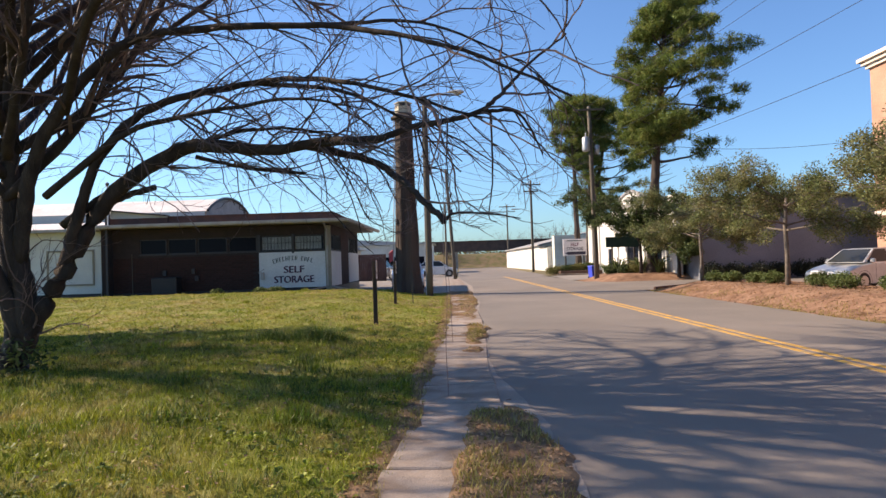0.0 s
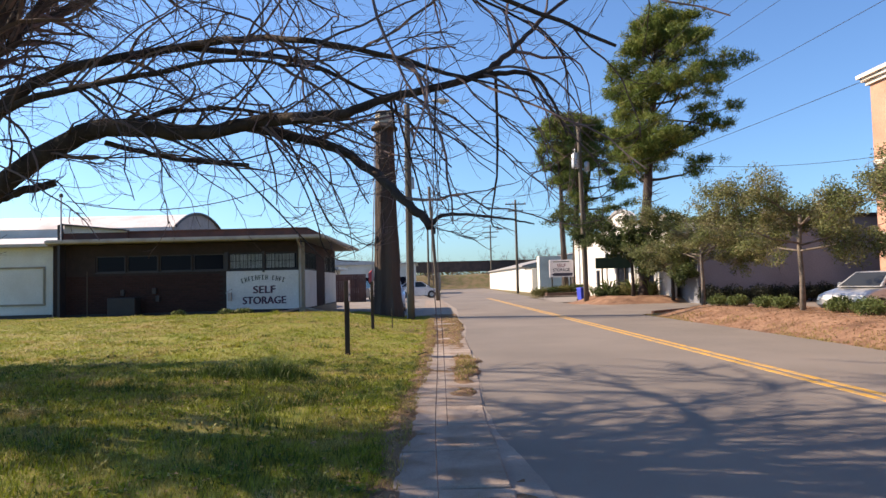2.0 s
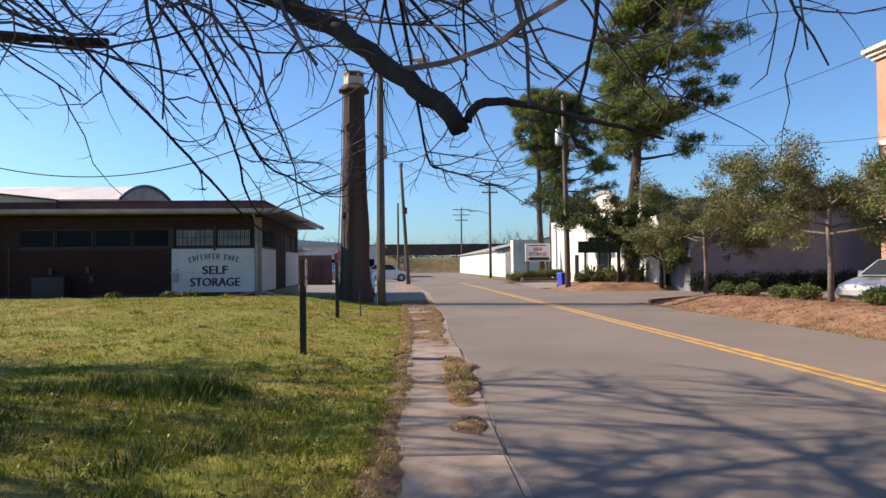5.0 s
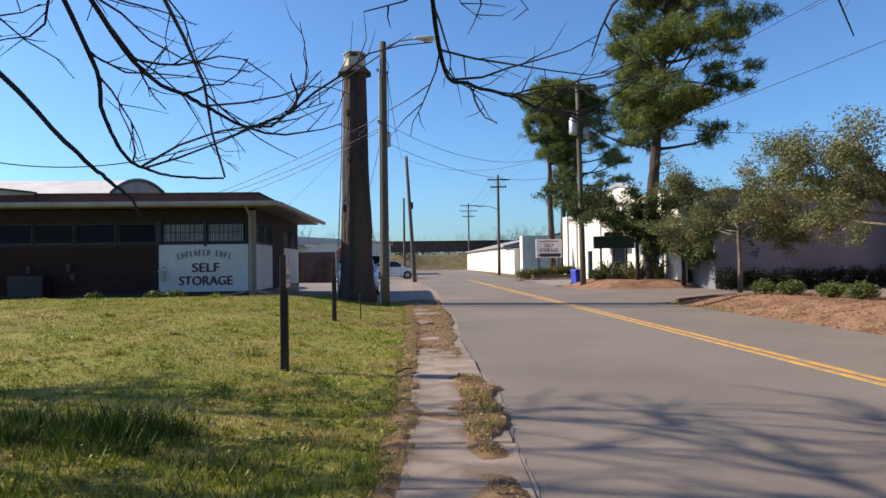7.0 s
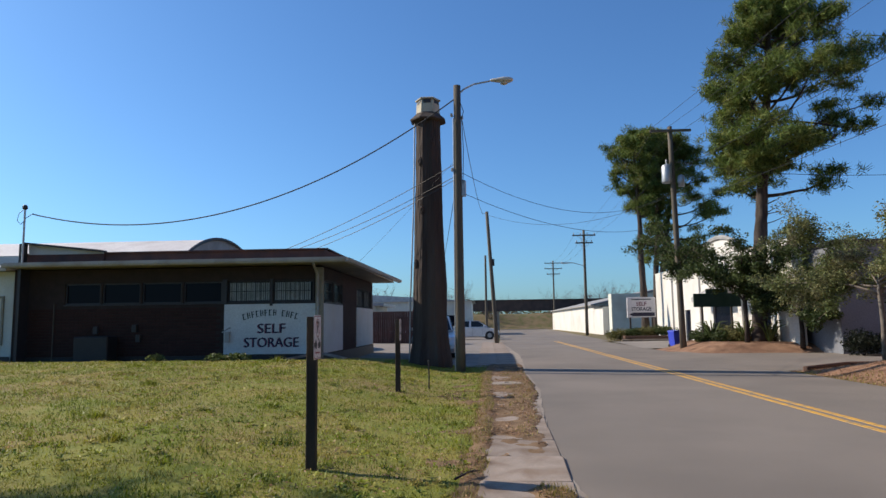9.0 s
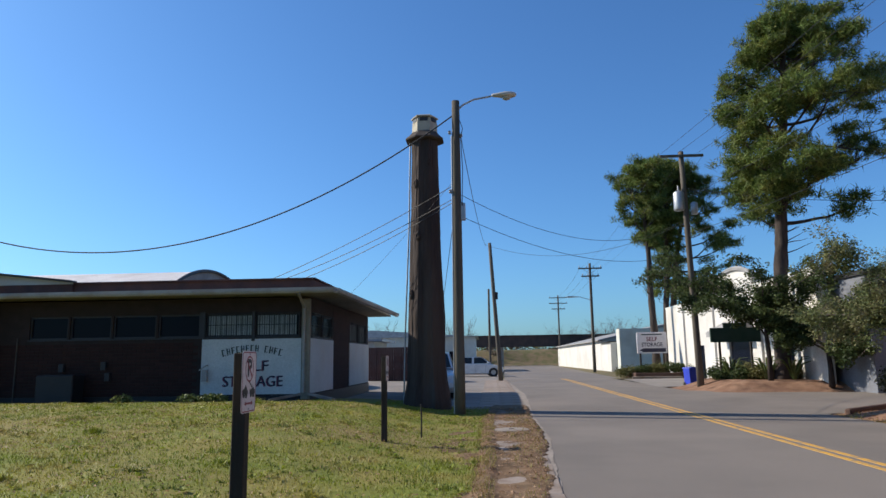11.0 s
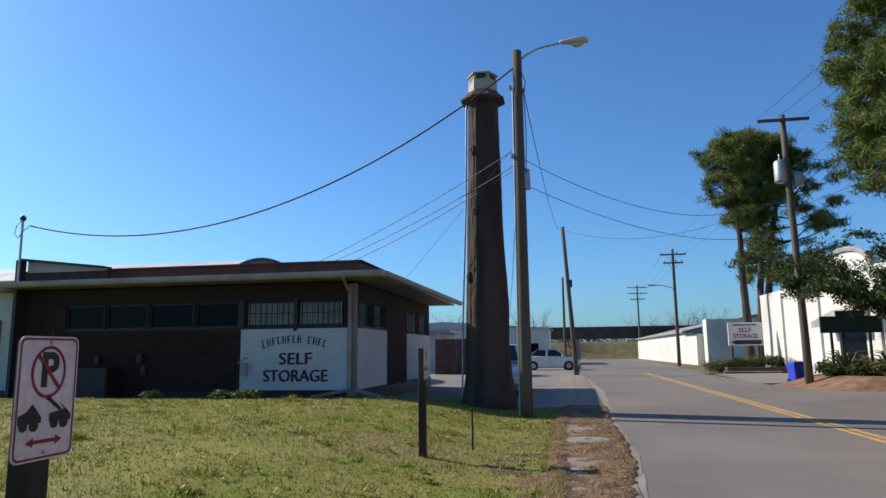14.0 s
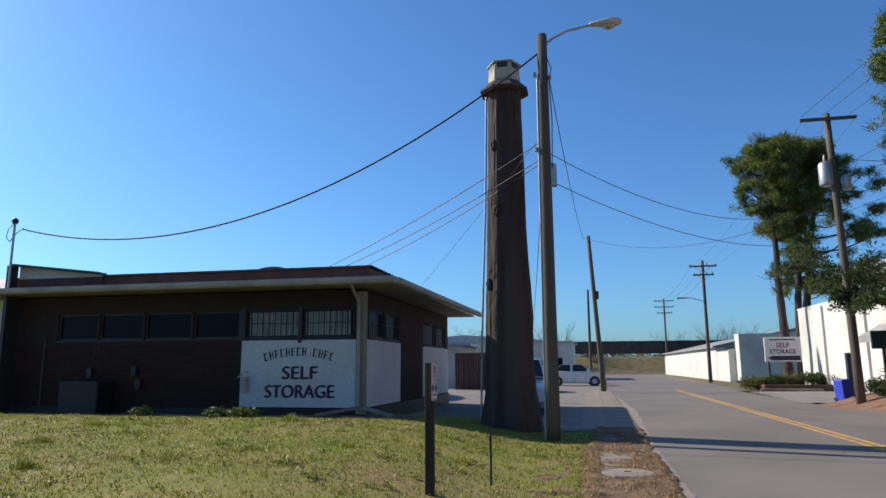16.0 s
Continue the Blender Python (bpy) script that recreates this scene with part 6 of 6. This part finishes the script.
rn = np.random.default_rng(17)
def scatter(n):
    ys = 1.5 + 32.0 * rn.random(n) ** 1.45
    xs = 0.55 - (5.5 + 0.42 * ys) * rn.random(n)
    pts, hs = [], []
    for x, y in zip(xs.tolist(), ys.tolist()):
        e = walk_left(y) - x + 0.25 * fbm(x, y, 1.3) + 0.12 * fbm(x, y, 4.0)
        if e < 0.12 or (y > 30.7 + 0.3 * fbm(x, y, 1.0) and x < -3.2):
            continue
        thin = fbm(x, y, 0.35, 2.0)
        if thin > 0.28 and rn.random() < 0.65:
            continue
        pts.append((x, y, lawn_height(x, y) - 0.004))
        lush = 0.03 + 0.028 * step(16, 10, y)
        hs.append((lush + 0.035 * max(0, fbm(x, y, 0.8, 6.0))) * (0.6 + 0.8 * rn.random()))
    return np.array(pts), np.array(hs)


p, h = scatter(400000)
blades("grass", p, h, 0.002 + 0.0002 * p[:, 1], GRASS, "rough green winter lawn grass", "grass", rn)
# rank clumps
def clump(x, y, r, h, n, material, label):
    q = rn.normal(size=(n, 2)) * r * 0.45
    s = np.array([(x + a, y + b, lawn_height(x + a, y + b) - 0.01) for a, b in q.tolist()])
    hts = h * (0.4 + 0.8 * rn.random(n)) * np.exp(-(q[:, 0] ** 2 + q[:, 1] ** 2) / (r * r))
    return blades("grass_clump", s, hts, 0.008, material, label, "weeds", rn)


clump(-2.5, 13.2, 0.75, 0.30, 1300, CLUMP, "dark clump of tall rank grass on the lawn")
clump(-3.4, 13.3, 0.75, 0.22, 1000, CLUMP, "dark clump of rank grass on the lawn")
for x, y, r, h in ((-3.4, 8.6, 0.5, 0.14), (-2.2, 10.4, 0.5, 0.13), (-4.4, 12.0, 0.4, 0.16), (-1.6, 11.2, 0.35, 0.14), (-4.3, 17.5, 0.22, 0.14), (-5.5, 19.2, 0.2, 0.12), (-6.9, 23.5, 0.2, 0.14), (-3.4, 20.6, 0.2, 0.1), (-8.5, 25.5, 0.3, 0.14), (-6.1, 29.6, 0.35, 0.2), (-9.7, 28.2, 0.3, 0.16)):
    clump(x, y, r, h, 240, CLUMP if y < 14 else GRASS, "small tuft of coarse weeds in the lawn")
for x, y, r in ((-8.3, 30.5, 0.45), (-7.6, 30.4, 0.5), (-10.3, 30.5, 0.35)):
    lf = leaf_cloud(Shape(), [((x, y, lawn_height(x, y) + 0.08), (r * 0.9, r * 0.6, 0.15))], 300, 1.0, 0.06, rn)
    tagged(solid("broad_weed", lf, SHRUB_LEAF, "low leafy weed at the lawn's back edge", "weed"), kind="stuff")
for k in range(64):
    ty = 5.5 + 8.0 * rn.random()
    clump(-0.7 - (4.0 + 0.25 * ty) * rn.random(), ty, 0.25 + 0.35 * rn.random(), 0.09 + 0.10 * rn.random(), 170, CLUMP if k % 2 else GRASS, "lush green tuft in the shaded lawn")
for k in range(70):
    ty = 3.2 + 26 * rn.random() ** 1.4
    tx = -0.5 - (4.0 + 0.4 * ty) * rn.random()
    clump(tx, ty, 0.12 + 0.25 * rn.random(), 0.06 + 0.08 * rn.random(), 130, GRASS if rn.random() < 0.6 else CLUMP, "small tuft of coarse grass in the lawn")
def tufts(count, y0, y1, per, tall, wide, material, seed, label):
    """Many small tufts of coarse blades as one growth on the lawn."""
    ra = np.random.default_rng(seed)
    ys = y0 + (y1 - y0) * ra.random(count) ** 1.3
    xs = 0.3 - (5.0 + 0.42 * ys) * ra.random(count)
    pts, hs = [], []
    for x, y in zip(xs.tolist(), ys.tolist()):
        if x > walk_left(y) - 0.12 or (y > 30.4 and x < -3.2) or fbm(x, y, 0.6, 9.0) < -0.12 + 0.3 * (ra.random() - 0.5):
            continue
        size = 0.5 + ra.random()
        for dx, dy in (ra.normal(size=(per, 2)) * 0.045 * size).tolist():
            pts.append((x + dx, y + dy, lawn_height(x + dx, y + dy) - 0.006))
            hs.append(tall * size * (0.45 + 0.75 * ra.random()))
    return blades("lawn_tufts", np.array(pts), np.array(hs), wide, material, label, "grass", ra)


def rosettes(count, y0, y1, size, material, seed, label):
    """Flat broad-leaved weeds, five to nine leaves each, as one growth."""
    ra, sh = np.random.default_rng(seed), Shape()
    for _ in range(count):
        y = y0 + (y1 - y0) * ra.random() ** 1.2
        x = 0.1 - (4.5 + 0.42 * y) * ra.random()
        if x > walk_left(y) - 0.1 or fbm(x, y, 0.45, 14.0) < -0.1:
            continue
        k, a0 = int(5 + 5 * ra.random()), 6.28 * ra.random()
        for q in range(k):
            a, r = a0 + 6.28 * q / k + 0.3 * ra.random(), size * (0.6 + 0.8 * ra.random())
            c, d, w = math.cos(a), math.sin(a), 0.2 * r
            z = lawn_height(x, y) + 0.015
            lift = r * (0.15 + 0.6 * ra.random())
            sh.add([(x, y, z), (x + 0.55 * r * c - w * d, y + 0.55 * r * d + w * c, z + lift), (x + r * c, y + r * d, z + 0.8 * lift), (x + 0.55 * r * c + w * d, y + 0.55 * r * d - w * c, z + lift)], [(0, 1, 2, 3)])
    return tagged(solid("lawn_weeds", sh, material, label, "weeds"), kind="stuff")


rosettes(2600, 2.5, 17, 0.055, GRASS, 71, "bright broad-leaved weeds flat in the lawn")
rosettes(700, 2.5, 17, 0.06, CLUMP, 72, "dark broad-leaved weeds flat in the lawn")
rosettes(600, 16, 30, 0.07, GRASS, 73, "bright weeds over the far lawn")
tufts(3600, 2.5, 15, 22, 0.075, 0.0038, GRASS, 61, "bright coarse tufts of winter grass")
tufts(1500, 2.5, 15, 22, 0.08, 0.0042, CLUMP, 62, "dark green tufts between the paler grass")
tufts(2600, 14, 31, 14, 0.06, 0.006, GRASS, 63, "bright tufts over the far lawn")
tufts(900, 14, 31, 14, 0.055, 0.006, CLUMP, 64, "dark tufts over the far lawn")
m = 7000
xs, ys = 8.95 + 1.1 * rn.random(m) ** 2, 8 + 22 * rn.random(m)
s = np.array([(x, y, mulch_height(x, y)) for x, y in zip(xs.tolist(), ys.tolist()) if fbm(x, y, 0.4, 7.0) > 0.05])
blades("verge_grass", s, 0.03 + 0.05 * rn.random(len(s)), 0.006, DRY, "thin grass at the edge of the mulch bed", "grass", rn)
# dry grass on the strip, fallen leaves
n = 60000
xs, ys = -0.2 + 1.7 * rn.random(n), 2.5 + 28 * rn.random(n)
keep = [(x, y, litter_height(x, y)) for x, y in zip(xs.tolist(), ys.tolist()) if x > walk_left(y) + 0.3 and litter_height(x, y) > 0.03 and rn.random() < 0.12 + 0.88 * strip_here(y) * step(-0.2, 0.2, fbm(x, y, 1.6, 3.0))]
s = np.array(keep)
blades("dry_grass", s, 0.02 + 0.06 * rn.random(len(s)), 0.0055, DRY, "dry grass on the kerb strip", "grass", rn)
ys = 2.5 + 28 * rn.random(9000)
s = np.array([(x, y, max(lawn_height(x, y), litter_height(x, y))) for x, y in ((walk_left(v) - 0.32 + 0.36 * u, v) for u, v in zip(rn.random(9000).tolist(), ys.tolist())) if fbm(x, y, 2.3, 5.0) > -0.08])
blades("edge_grass", s, 0.02 + 0.05 * rn.random(len(s)), 0.004, DRY, "dry grass creeping over the edge of the walk", "grass", rn)
def fallen(n, x0, x1, y0, y1, hf, test, size, label):
    sh = Shape()
    for x, y in zip((x0 + (x1 - x0) * rn.random(n)).tolist(), (y0 + (y1 - y0) * rn.random(n)).tolist()):
        if test(x, y):
            a, b = rn.random() * 6.28, size * (0.5 + rn.random())
            z = hf(x, y) + 0.006
            c, d = math.cos(a) * b, math.sin(a) * b
            t1, t2 = rn.random() * 0.02, rn.random() * 0.02
            sh.add([(x - c, y - d, z), (x + d * 0.45, y - c * 0.45, z + t1), (x + c, y + d, z + 0.004), (x - d * 0.45, y + c * 0.45, z + t2)], [(0, 1, 2, 3)])
    return tagged(solid("fallen_leaves", sh, LEAF_LITTER, label, "leaves"), kind="stuff")


fallen(16000, -0.95, 1.45, 2.0, 33.0, litter_height, lambda x, y: litter_height(x, y) > 0.024, 0.022, "dead brown leaves along the walk")
fallen(15000, -9.5, -0.2, 3.0, 30.0, lambda x, y: lawn_height(x, y) + 0.02, lambda x, y: fbm(x, y, 0.3, 5.0) + 0.25 * fbm(x, y, 2.0) > 0.0, 0.02, "scattered pale dead leaves on the lawn")
fallen(7000, 8.9, 13.0, 6.0, 31.0, mulch_height, lambda x, y: True, 0.04, "pine straw and dead leaves on the bed")
stick = Shape().tube([(-0.22, 16.2, 0.06), (-0.1, 16.35, 0.09), (0.02, 16.55, 0.07)], [0.012, 0.01, 0.005], 5)
stick.tube([(-0.1, 16.35, 0.09), (-0.02, 16.35, 0.12)], [0.007, 0.003], 4)
solid("fallen_stick", stick, BARK, "dead stick lying on the lawn edge", "stick")

# ---- bricks of the front, last ----
brick_mesh = Shape().box(-0.145, -0.012, -0.045, 0.145, 0.0, 0.045).mesh("brick", BRICK)
count = 0
zs = [BZ + 0.18 + 0.105 * k for k in range(18)]
for j, z in enumerate(zs):
    x = FX0 + 0.3 + (0.155 if j % 2 else 0.0)
    while x < -9.1:
        if z < WIN[0] - 0.1 and count < 420:
            ob = new("brick", brick_mesh)
            ob.parent = store
            ob.matrix_basis = pose(x, FY - 0.001, z)
            count += 1
        x += 0.31
for j in range(27):
    z = BZ + 0.18 + 0.105 * j
    yy = 36.15 + (0.155 if j % 2 else 0.0)
    while yy < 38.8:
        ob = new("brick", brick_mesh)
        ob.parent = store
        ob.matrix_basis = pose(FX1 + 0.001, yy, z, 0, 0, 90)
        yy += 0.31
